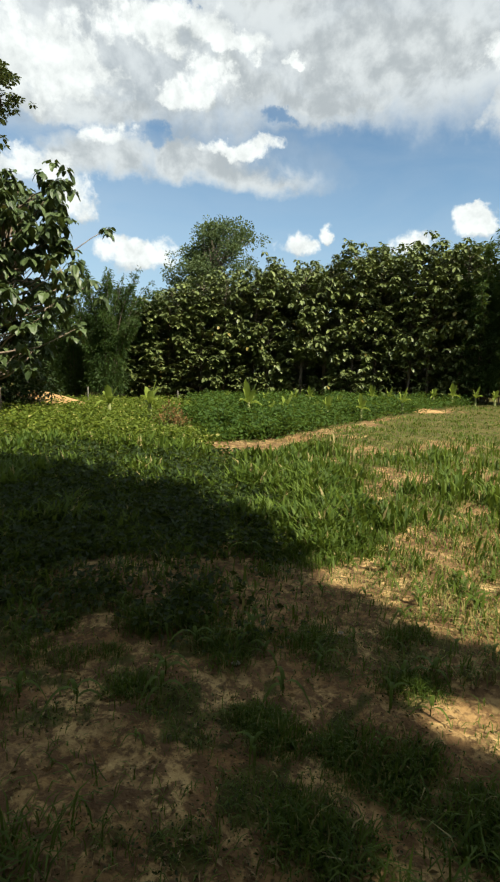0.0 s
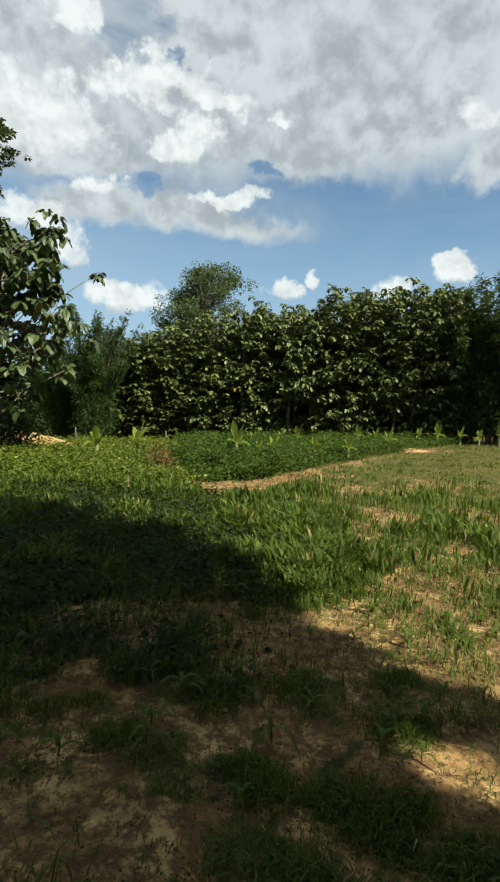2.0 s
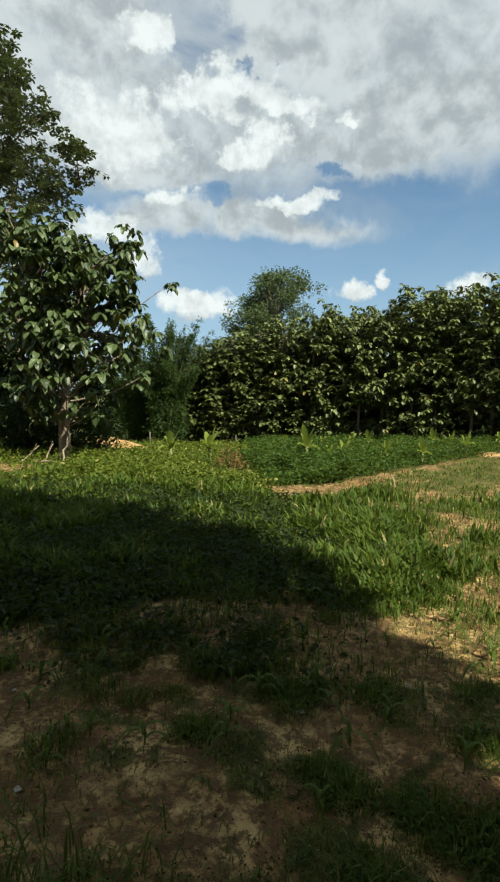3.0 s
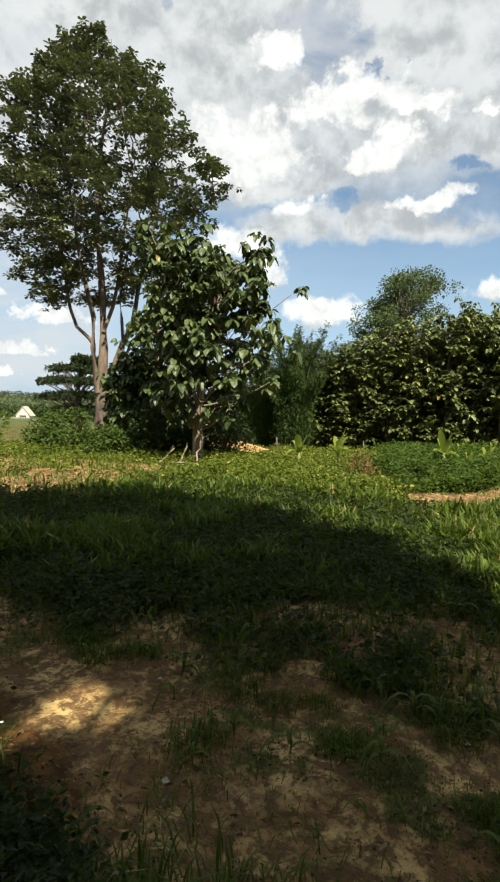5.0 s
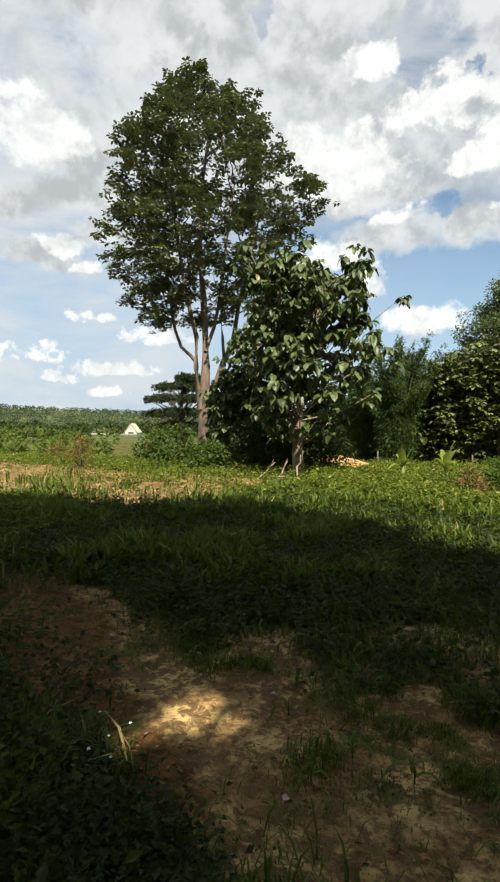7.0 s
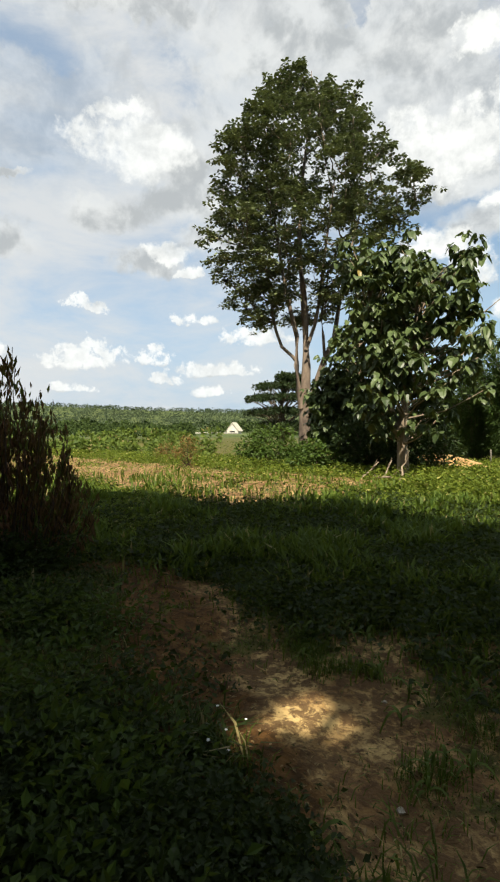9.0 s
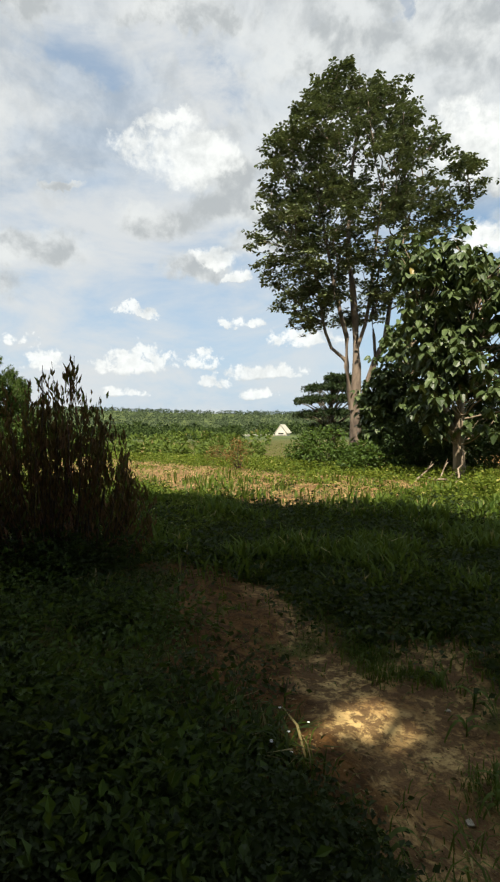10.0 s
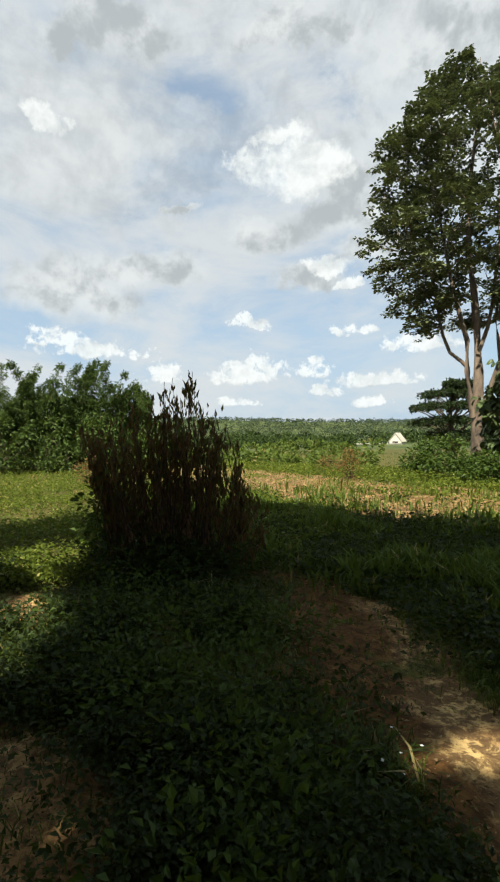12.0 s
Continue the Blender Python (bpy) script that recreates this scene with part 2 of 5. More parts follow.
def soil_material():
    """Sandy field soil; the attribute 'growth' says where low plants cover it, 'dry' where straw does."""
    mat, shader, out, (node, put, m, mix, noise_tex, ramp) = material("sandy_soil")
    pos = node("ShaderNodeTexCoord").outputs["Object"]
    grow = node("ShaderNodeAttribute", attribute_name="growth").outputs["Fac"]
    far = node("ShaderNodeAttribute", attribute_name="far").outputs["Fac"]
    big, mid, small = noise_tex(pos, 0.55, 4.0), noise_tex(pos, 3.2, 5.0, 0.6, 0.3), noise_tex(pos, 28.0, 4.0, 0.65)
    clod = noise_tex(pos, 11.0, 5.0, 0.7, 0.4)
    soil = mix(ramp(mid, 0.36, 0.64), (0.24, 0.14, 0.054, 1), (0.53, 0.37, 0.155, 1))
    soil = mix(m("MULTIPLY", ramp(clod, 0.43, 0.56), 0.9), soil, (0.100, 0.058, 0.026, 1))
    soil = mix(m("MULTIPLY", ramp(noise_tex(pos, 1.9, 6.0, 0.7, 0.6), 0.46, 0.60), 0.6), soil, (0.115, 0.066, 0.030, 1))
    soil = mix(m("MULTIPLY", ramp(big, 0.45, 0.65), 0.45), soil, (0.27, 0.15, 0.062, 1))
    soil = mix(m("MULTIPLY", ramp(small, 0.48, 0.62), 0.65), soil, (0.085, 0.048, 0.022, 1))
    loam = node("ShaderNodeAttribute", attribute_name="loam").outputs["Fac"]
    loam = ramp(m("ADD", loam, m("MULTIPLY", m("SUBTRACT", noise_tex(pos, 4.0, 6.0, 0.75), 0.5), 2.0)), 0.2, 0.8)
    humus = mix(ramp(clod, 0.40, 0.62), (0.112, 0.052, 0.013, 1), (0.038, 0.019, 0.005, 1))
    soil = mix(m("MULTIPLY", loam, 0.9), soil, humus)
    green = mix(ramp(noise_tex(pos, 9.0, 5.0, 0.65), 0.35, 0.65), (0.030, 0.038, 0.009, 1), (0.105, 0.100, 0.024, 1))
    edge = ramp(m("ADD", grow, m("MULTIPLY", m("SUBTRACT", noise_tex(pos, 6.0, 6.0, 0.7), 0.5), 0.9)), 0.38, 0.62)
    col = mix(m("MULTIPLY", edge, 0.82), soil, green)
    wood = mix(ramp(noise_tex(pos, 0.05, 6.0, 0.7), 0.4, 0.62), (0.028, 0.046, 0.013, 1), (0.105, 0.128, 0.040, 1))
    col = mix(far, col, wood)
    put(shader.inputs["Base Color"], col)
    shader.inputs["Roughness"].default_value = 0.95
    shader.inputs["Specular IOR Level"].default_value = 0.15
    bump = node("ShaderNodeBump")
    bump.inputs["Strength"].default_value, bump.inputs["Distance"].default_value = 0.7, 0.035
    put(bump.inputs["Height"], m("ADD", m("ADD", m("MULTIPLY", mid, 0.5), m("MULTIPLY", clod, 0.7)), m("MULTIPLY", small, 0.35)))
    put(shader.inputs["Normal"], bump.outputs[0])
    return mat


SOIL = soil_material()
TEAK_LEAF = leaf_material("broad_leaf", (0.010, 0.022, 0.006), (0.104, 0.142, 0.050), 0.42, 0.10, (0.22, 0.17, 0.05), 0.003, 0.28)
STAND_LEAF = leaf_material("plantation_leaf", (0.010, 0.022, 0.006), (0.190, 0.225, 0.070), 0.42, 0.08, (0.20, 0.16, 0.04), 0.015, 0.35)
TALL_LEAF = leaf_material("glossy_leaf", (0.006, 0.012, 0.004), (0.205, 0.245, 0.108), 0.36, 0.06, None, 0.0, 0.65)
# Crown leaves lightened to carry the haze in their colour
CROWN_LEAF = leaf_material("haze_paled_crown_leaf", (0.034, 0.060, 0.026), (0.130, 0.172, 0.075), 0.55, 0.2)
BAMBOO_LEAF = leaf_material("bamboo_leaf", (0.012, 0.030, 0.007), (0.046, 0.082, 0.018), 0.5, 0.3)
MID_BAMBOO_LEAF = leaf_material("green_bamboo_leaf", (0.016, 0.036, 0.008), (0.058, 0.100, 0.022), 0.55, 0.25)
PALE_BAMBOO_LEAF = leaf_material("light_feathery_leaf", (0.014, 0.032, 0.007), (0.082, 0.130, 0.028), 0.55, 0.2)
RAIN_LEAF = leaf_material("fine_dark_leaf", (0.008, 0.018, 0.006), (0.034, 0.055, 0.018), 0.55, 0.1)
DARK_LEAF = leaf_material("dark_leaf", (0.012, 0.026, 0.008), (0.040, 0.066, 0.020), 0.5, 0.15)
SCRUB_LEAF = leaf_material("scrub_leaf", (0.024, 0.052, 0.008), (0.120, 0.160, 0.028), 0.6, 0.2, (0.22, 0.18, 0.07), 0.04)
BUSH_LEAF = leaf_material("bush_leaf", (0.018, 0.044, 0.008), (0.080, 0.130, 0.024), 0.5, 0.25)
RED_LEAF = leaf_material("withered_leaf", (0.022, 0.010, 0.008), (0.18, 0.080, 0.050), 0.8, 0.25, (0.10, 0.12, 0.035), 0.12, 0.1)
GRASS = leaf_material("grass_blade", (0.020, 0.050, 0.006), (0.108, 0.155, 0.017), 0.6, 0.3, (0.30, 0.24, 0.10), 0.035)
# Darker copy of the grass colour, standing in for shade
SHADE_GRASS = leaf_material("shaded_grass_blade", (0.009, 0.021, 0.004), (0.046, 0.070, 0.012), 0.65, 0.2, (0.22, 0.18, 0.08), 0.06)
CROP = leaf_material("crop_leaf", (0.030, 0.062, 0.006), (0.148, 0.182, 0.020), 0.6, 0.3, (0.30, 0.28, 0.08), 0.05)
LOW_CROP = leaf_material("low_crop_leaf", (0.016, 0.046, 0.006), (0.064, 0.114, 0.015), 0.6, 0.3)
LUSH_WEED = leaf_material("lush_weed_leaf", (0.008, 0.020, 0.003), (0.066, 0.112, 0.014), 0.55, 0.25)
# Weed leaves coloured near black: the canopy's shade is put into the colour
SHADED_WEED = leaf_material("shaded_weed_leaf", (0.005, 0.011, 0.003), (0.028, 0.048, 0.008), 0.65, 0.2)
STRAW = leaf_material("dry_grass_blade", (0.110, 0.100, 0.030), (0.32, 0.27, 0.095), 0.8, 0.2, (0.10, 0.14, 0.04), 0.25, 0.15)
BANANA_LEAF = leaf_material("banana_leaf", (0.11, 0.17, 0.025), (0.28, 0.33, 0.065), 0.45, 0.4)
BANANA_STEM = bark_material("banana_stem", (0.14, 0.16, 0.05), (0.32, 0.33, 0.14))
BARK = bark_material("brown_bark", (0.06, 0.045, 0.032), (0.20, 0.155, 0.11))
TEAK_BARK = bark_material("light_brown_bark", (0.13, 0.095, 0.065), (0.36, 0.28, 0.19), 7.0)
PALE_BARK = bark_material("pale_bark", (0.040, 0.028, 0.021), (0.27, 0.205, 0.150), 3.4)
DEAD_WOOD = bark_material("dead_wood", (0.12, 0.085, 0.055), (0.34, 0.27, 0.19))
FAR_WOOD = leaf_material("far_wood_leaf", (0.006, 0.015, 0.004), (0.048, 0.072, 0.018), 0.8, 0.0, None, 0.0, 0.1)
# Hill leaves paler and greyer: distance haze is put into the colour
HILL_WOOD = leaf_material("haze_paled_wood_leaf", (0.016, 0.028, 0.015), (0.074, 0.096, 0.054), 0.9, 0.0, None, 0.0, 0.05)
LITTER = leaf_material("dead_litter", (0.10, 0.06, 0.03), (0.36, 0.26, 0.13), 0.9, 0.05, None, 0.0, 0.1)
SAND_CLOD = leaf_material("earth_clod", (0.15, 0.085, 0.036), (0.36, 0.24, 0.10), 0.95, 0.0, None, 0.0, 0.05)
DARK_STALK = bark_material("withered_stalk", (0.03, 0.018, 0.012), (0.10, 0.06, 0.04), 20.0)
POST = bark_material("weathered_post", (0.10, 0.09, 0.07), (0.22, 0.20, 0.16), 10.0)
RUST_LEAF = leaf_material("rust_leaf", (0.10, 0.055, 0.025), (0.26, 0.15, 0.06), 0.8, 0.25, (0.13, 0.16, 0.05), 0.3, 0.1)
SAND = plain_material("piled_sand", (0.28, 0.155, 0.06), (0.42, 0.26, 0.105), 2.0, 0.95)
WHITE = plain_material("white_plaster", (0.52, 0.48, 0.40), (0.66, 0.62, 0.54), 0.6, 0.7)
ROOF = plain_material("pale_roof_sheet", (0.36, 0.33, 0.26), (0.50, 0.46, 0.38), 0.6, 0.6)
SHADE_OPENING = plain_material("painted_doorway_shade", (0.02, 0.018, 0.015), (0.05, 0.045, 0.04), 1.0, 0.9)
FLOWER = plain_material("white_petal", (0.75, 0.75, 0.72), (0.85, 0.85, 0.82), 30.0, 0.6)
STONE = plain_material("pale_stone", (0.30, 0.26, 0.20), (0.5, 0.45, 0.36), 20.0, 0.9)
CONCRETE = plain_material("pale_concrete", (0.20, 0.19, 0.16), (0.30, 0.28, 0.24), 0.3, 0.85)

rng = np.random.default_rng(7)


# ---- mesh helpers ----
def mesh_of(name, verts, faces, mat, smooth=True):
    """One mesh from an array of vertices and a list of index arrays, each of triangles or of quads."""
    me = bpy.data.meshes.new(name)
    faces = [np.asarray(f, dtype=np.int32) for f in faces if len(f)]
    loops = np.concatenate([f.ravel() for f in faces])
    sizes = np.concatenate([np.full(len(f), f.shape[1], dtype=np.int32) for f in faces])
    me.vertices.add(len(verts))
    me.vertices.foreach_set("co", np.asarray(verts, dtype=np.float32).ravel())
    me.loops.add(len(loops))
    me.loops.foreach_set("vertex_index", loops)
    me.polygons.add(len(sizes))
    me.polygons.foreach_set("loop_start", np.concatenate([[0], np.cumsum(sizes)[:-1]]).astype(np.int32))
    me.polygons.foreach_set("use_smooth", np.full(len(sizes), smooth))
    me.update(calc_edges=True)
    me.validate()
    me.materials.append(mat)
    return me


def part(name, me, parent, label="", kind=""):
    ob = new(name, me)
    ob.parent = parent
    return tagged(ob, label, "", "", kind)


def thing(name, at, label, category, group="", me=None, kind=""):
    ob = new(name, me)
    ob.location = at
    return tagged(ob, label, category, group, kind)


def unit(v):
    return v / np.maximum(np.linalg.norm(v, axis=-1, keepdims=True), 1e-9)


def frames_for(d, roll=None):
    """For directions d: a side and a face normal, upward where they can be."""
    up = np.tile([0.0, 0.0, 1.0], (len(d), 1))
    side = np.cross(d, up)
    bad = np.linalg.norm(side, axis=1) < 0.05
    side[bad] = [1, 0, 0]
    side = unit(side)
    nrm = np.cross(side, d)
    if roll is not None:
        c, s = np.cos(roll)[:, None], np.sin(roll)[:, None]
        side, nrm = side * c + nrm * s, nrm * c - side * s
    return side, nrm


def leaves(p, d, length, width, roll, fold=0.25):
    """Folded, pointed leaves: four corners, two triangles each."""
    n = len(p)
    side, nrm = frames_for(d, roll)
    L, W = length[:, None], width[:, None]
    a = p + d * L * 0.45 + side * W * 0.55 + nrm * W * fold
    b = p + d * L * 0.45 - side * W * 0.55 + nrm * W * fold
    tip = p + d * L - nrm * L * 0.12
    v = np.stack([p, a, tip, b], axis=1).reshape(-1, 3)
    i = np.arange(n)[:, None] * 4
    f = np.concatenate([i + [[0, 1, 2]], i + [[0, 2, 3]]])
    return v, f


def big_leaves(p, d, length, width, roll, droop=0.35):
    """Broad drooping oval leaves with a keel and a wavy rim: eleven corners, fourteen triangles each."""
    n = len(p)
    side, nrm = frames_for(d, roll)
    L, W = length[:, None], width[:, None]
    down = np.array([0.0, 0.0, -1.0])
    curl = droop * rng.uniform(0.5, 1.6, (n, 1))

    def along(s):
        return p + d * L * (s - 0.18 * s ** 3) + down * L * curl * s * s
    rows = [p]
    for s, w in ((0.16, 0.32), (0.50, 0.50), (0.84, 0.33)):
        for way in (1.0, 0.0, -1.0):
            rim = w * rng.uniform(0.82, 1.12, (n, 1)) * way
            rows.append(along(s) + side * W * rim + nrm * W * abs(way) * rng.uniform(0.02, 0.22, (n, 1)))
    rows.append(along(1.0))
    v = np.stack(rows, axis=1).reshape(-1, 3)
    i = np.arange(n)[:, None] * 11
    tri = np.concatenate([i + [[0, 1, 2]], i + [[0, 2, 3]], i + [[8, 7, 10]], i + [[8, 10, 9]]])
    quad = np.concatenate([i + [[2, 1, 4, 5]], i + [[3, 2, 5, 6]], i + [[5, 4, 7, 8]], i + [[6, 5, 8, 9]]])
    return v, tri, quad


def broad_leaves(p, d, length, width, roll, droop=0.35):
    """Broad drooping leaves with a keel and a plain outline: eight corners, eight triangles each."""
    n = len(p)
    side, nrm = frames_for(d, roll)
    L, W = length[:, None], width[:, None]
    down = np.array([0.0, 0.0, -1.0])

    def along(s):
        return p + d * L * s + down * L * droop * s * s
    wob = rng.uniform(0.8, 1.15, (n, 4, 1))
    v = np.stack([
        p, along(0.3) + side * W * 0.46 * wob[:, 0] + nrm * W * 0.12, along(0.33), along(0.3) - side * W * 0.46 * wob[:, 1] + nrm * W * 0.12,
        along(0.74) + side * W * 0.40 * wob[:, 2] + nrm * W * 0.06, along(0.72), along(0.74) - side * W * 0.40 * wob[:, 3] + nrm * W * 0.06, along(1.0),
    ], axis=1).reshape(-1, 3)
    i = np.arange(n)[:, None] * 8
    tri = np.concatenate([i + [[0, 1, 2]], i + [[0, 2, 3]], i + [[5, 4, 7]], i + [[5, 7, 6]]])
    quad = np.concatenate([i + [[2, 1, 4, 5]], i + [[3, 2, 5, 6]]])
    return v, tri, quad


def blades(p, heading, height, width, lean):
    """Grass blades: five corners, three triangles each, bent over by lean."""
    n = len(p)
    h = np.stack([np.cos(heading), np.sin(heading), np.zeros(n)], axis=1)
    s = np.stack([-np.sin(heading), np.cos(heading), np.zeros(n)], axis=1)
    up = np.array([0.0, 0.0, 1.0])
    H, W, B = height[:, None], width[:, None], lean[:, None]
    mid = p + up * H * 0.62 + h * H * B * 0.35
    tip = p + up * H * (1.0 - 0.25 * B) + h * H * B
    v = np.stack([p + s * W * 0.4, p - s * W * 0.4, mid + s * W * 0.5, mid - s * W * 0.5, tip], axis=1).reshape(-1, 3)
    i = np.arange(n)[:, None] * 5
    return v, np.concatenate([i + [[2, 3, 4]]]), i + [[0, 1, 3, 2]]


def tubes(lines, sides=6):
    """Tapered limbs: each line is a list of (point, radius)."""
    vs, fs, base = [], [], 0
    ang = np.linspace(0, 2 * np.pi, sides, endpoint=False)
    for line in lines:
        pts = np.array([q[0] for q in line], dtype=float)
        rad = np.array([q[1] for q in line], dtype=float)
        t = unit(np.gradient(pts, axis=0))
        side, nrm = frames_for(t)
        ring = pts[:, None] + rad[:, None, None] * (np.cos(ang)[None, :, None] * side[:, None] + np.sin(ang)[None, :, None] * nrm[:, None])
        k = len(line)
        vs.append(ring.reshape(-1, 3))
        for j in range(k - 1):
            a = base + j * sides + np.arange(sides)
            b = base + j * sides + (np.arange(sides) + 1) % sides
            fs.append(np.stack([a, b, b + sides, a + sides], axis=1))
        vs.append(pts[-1:] + t[-1:] * rad[-1])
        a = base + (k - 1) * sides + np.arange(sides)
        b = base + (k - 1) * sides + (np.arange(sides) + 1) % sides
        c = np.full(sides, base + k * sides)
        fs.append(np.stack([a, b, c, c], axis=1)[:, :3])
        base += k * sides + 1
    tri = [f for f in fs if f.shape[1] == 3]
    quad = [f for f in fs if f.shape[1] == 4]
    return np.concatenate(vs), [np.concatenate(tri), np.concatenate(quad)]


def bent(a, b, r0, r1, k=5, sag=0.0, wob=0.05):
    """A limb from a to b, tapering, with a sag (minus: an arch) and a wobble."""
    a, b = np.asarray(a, float), np.asarray(b, float)
    length = np.linalg.norm(b - a)
    line = []
    for i in range(k):
        s = i / (k - 1)
        q = a + (b - a) * s
        q[2] -= sag * length * 4 * s * (1 - s)
        if 0 < i < k - 1:
            q = q + rng.normal(0, wob * length, 3) * 0.5
        line.append((q, r0 + (r1 - r0) * s))
    return line


def vnoise(x, y, seed=0):
    xi, yi = np.floor(x), np.floor(y)
    fx, fy = x - xi, y - yi
    fx, fy = fx * fx * (3 - 2 * fx), fy * fy * (3 - 2 * fy)

    def h(i, j):
        s = np.sin(i * 127.1 + j * 311.7 + seed * 74.7) * 43758.5453
        return s - np.floor(s)
    return (h(xi, yi) * (1 - fx) + h(xi + 1, yi) * fx) * (1 - fy) + (h(xi, yi + 1) * (1 - fx) + h(xi + 1, yi + 1) * fx) * fy


def fbm(x, y, scale, seed=0, octaves=3):
    total, amp, norm = 0.0, 1.0, 0.0
    for o in range(octaves):
        total = total + amp * vnoise(x * scale * 2 ** o, y * scale * 2 ** o, seed + o)
        norm += amp
        amp *= 0.5
    return total / norm


def step(v, a, b):
    s = np.clip((v - a) / (b - a), 0, 1)
    return s * s * (3 - 2 * s)


# ---- the lie of the land ----
def ground_z(x, y):
    x, y = np.asarray(x, float), np.asarray(y, float)
    r = np.hypot(x, y)
    a = np.degrees(np.arctan2(-x, y))
    near = (fbm(x, y, 0.9, 3) - 0.5) * 0.14 + (fbm(x, y, 4.0, 9) - 0.5) * 0.05
    near = near * step(r, 60, 10)
    tilt = 0.032 * (x - 4.0) * step(y, 9, 24) * step(r, 70, 34)
    # an open valley beyond the field, with wooded hills behind it
    hill = np.interp(a, [-40, 30, 42, 54, 63, 84, 110], [1.2, 1.1, 1.05, 1.3, 1.75, 2.1, 1.8])
    ridge = 1500 * np.tan(np.radians(hill)) - 6.0
    z = np.interp(r, [0, 14, 40, 100, 250, 480], [0, 0, -0.2, -1.6, -4.6, -3.5])
    rise = step(r, 420, 1500)
    z = z + rise * (ridge + 5.0) * (0.85 + 0.3 * (fbm(x, y, 0.004, 21) - 0.0))
    z = np.where(r > 1500, z - (r - 1500) * 0.02, z)
    return z + near + tilt


def track_side(x):
    """The line along which the weeds end and the bare track begins."""
    return np.interp(x, [-7, -4.6, -3.8, -2.8, -2.0, -1.5, -1.0, -0.5], [3.0, 2.45, 2.3, 2.0, 1.6, 1.3, 0.8, 0.1])


def banana_front(x):
    """The line along which the banana patch begins."""
    return np.interp(x, [-3.0, -1.0, 0.65, 1.54, 3.1, 5.23, 9.0, 14.7], [9.4, 9.6, 10.4, 12.0, 14.5, 17.5, 22.0, 29.0])


def growth(x, y):
    """How thickly the ground is covered by plants, 0 to 1."""
    n, n2, n3 = fbm(x, y, 0.8, 31), fbm(x, y, 2.4, 37), fbm(x, y, 7.0, 41)
    lower = np.interp(x, [-6, -4, -2.6, -2, -1.5, -1.0, 0.0, 0.5, 1.0, 2.0], [2.75, 2.9, 2.75, 3.05, 3.3, 4.0, 3.7, 3.2, 3.7, 4.8])
    band = step(y + (n - 0.5) * 0.9 + (n3 - 0.5) * 0.7, lower - 0.15, lower + 0.35)
    right = step(x + (n - 0.5) * 1.2, 0.5, 1.7) * step(y, 15.0, 9.0)
    g = band * (1 - right * (0.12 + 0.62 * step(n2, 0.40, 0.62)))
    g = np.maximum(g, 0.8 * step(np.abs(y - 7.4 - 0.35 * x - (n - 0.5) * 3.0), 1.1, 0.4) * step(x, 1.0, 2.0))
    # sandy strip in front of the banana patch
    edge = banana_front(x)
    g = g * (1 - 0.9 * step(np.abs(y - edge + 0.55 + (n2 - 0.5) * 0.9), 0.75, 0.35) * step(x, -1.2, -0.6) * step(x, 6.0, 4.0))
    for px, py, wide, deep in ((4.4, 11.0, 1.0, 0.8), (7.0, 19.6, 1.9, 0.9), (1.1, 3.35, 0.7, 0.45), (1.7, 2.9, 0.8, 0.5)):
        g = g * (1 - 0.9 * step(np.hypot((x - px) / wide, (y - py) / deep) + (n2 - 0.5) * 1.2, 1.2, 0.6))
    g = np.maximum(g, 0.75 * step(n, 0.36, 0.52) * step(x, 1.5, 3.0) * step(y, 8.5, 10.0) * step(y, edge, edge - 0.8))
    # cleared strip across the crop
    g = g * (1 - 0.95 * step(np.abs(y - 8.6 + 0.03 * (x + 10) - (n - 0.5) * 1.4), 2.9, 2.1) * step(x, -4.2, -6.0) * (0.75 + 0.25 * step(n2, 0.3, 0.55)))
    # foreground: bare soil with scattered small weeds
    front = step(y, lower + 0.4, lower - 0.4)
    tufts = step(n2 + 0.8 * (n3 - 0.5) + 0.3 * (n - 0.5), 0.55, 0.80) * 0.75 + 0.08
    g = np.maximum(g, front * tufts)
    g = g * (1 - 0.55 * step(np.hypot((x - 1.7) * 0.8, y - 3.1) + (n2 - 0.5) * 0.8, 0.9, 0.5))
    # weeds beside the track
    side = track_side(x)
    weeds = step(y + (n - 0.5) * 0.7 + (n3 - 0.5) * 0.4, side + 0.05, side - 0.5) * step(x, -0.5, -1.0)
    g = np.maximum(g, weeds * 0.95)
    g = g * (1 - 0.9 * step(np.hypot((x + 2.35) * 0.8, (y - 0.08) * 1.45) + (n3 - 0.5) * 0.4, 0.75, 0.45))
    g = g * (1 - 0.8 * step(np.hypot((x + 4.9) * 0.9, (y - 0.45) * 2.2) + (n3 - 0.5) * 0.4, 0.6, 0.25))
    g = g * (1 - 0.9 * step(np.hypot((x + 1.72) * 0.8, y - 2.0) + (n3 - 0.5) * 0.3, 0.5, 0.25))
    # larger tufts on the bare soil
    for tx, ty, tr in ((-0.41, 2.78, 0.25), (-0.19, 2.72, 0.3), (0.05, 2.63, 0.25), (0.47, 2.68, 0.25), (-0.77, 2.46, 0.24), (-0.54, 2.29, 0.22), (-0.34, 2.20, 0.2), (-0.04, 2.06, 0.22), (0.21, 1.94, 0.26),
                       (0.42, 1.89, 0.25), (0.58, 1.80, 0.25), (0.84, 2.28, 0.25), (0.22, 1.54, 0.2), (-0.88, 2.97, 0.2), (-1.15, 2.65, 0.25), (0.75, 1.62, 0.2), (-2.25, 2.75, 0.4)):
        g = np.maximum(g, 0.85 * step(np.hypot(x - tx, (y - ty) * 1.5) + (n2 - 0.5) * 0.9 + (n3 - 0.5) * 1.1, tr * 1.15, tr * 0.05))
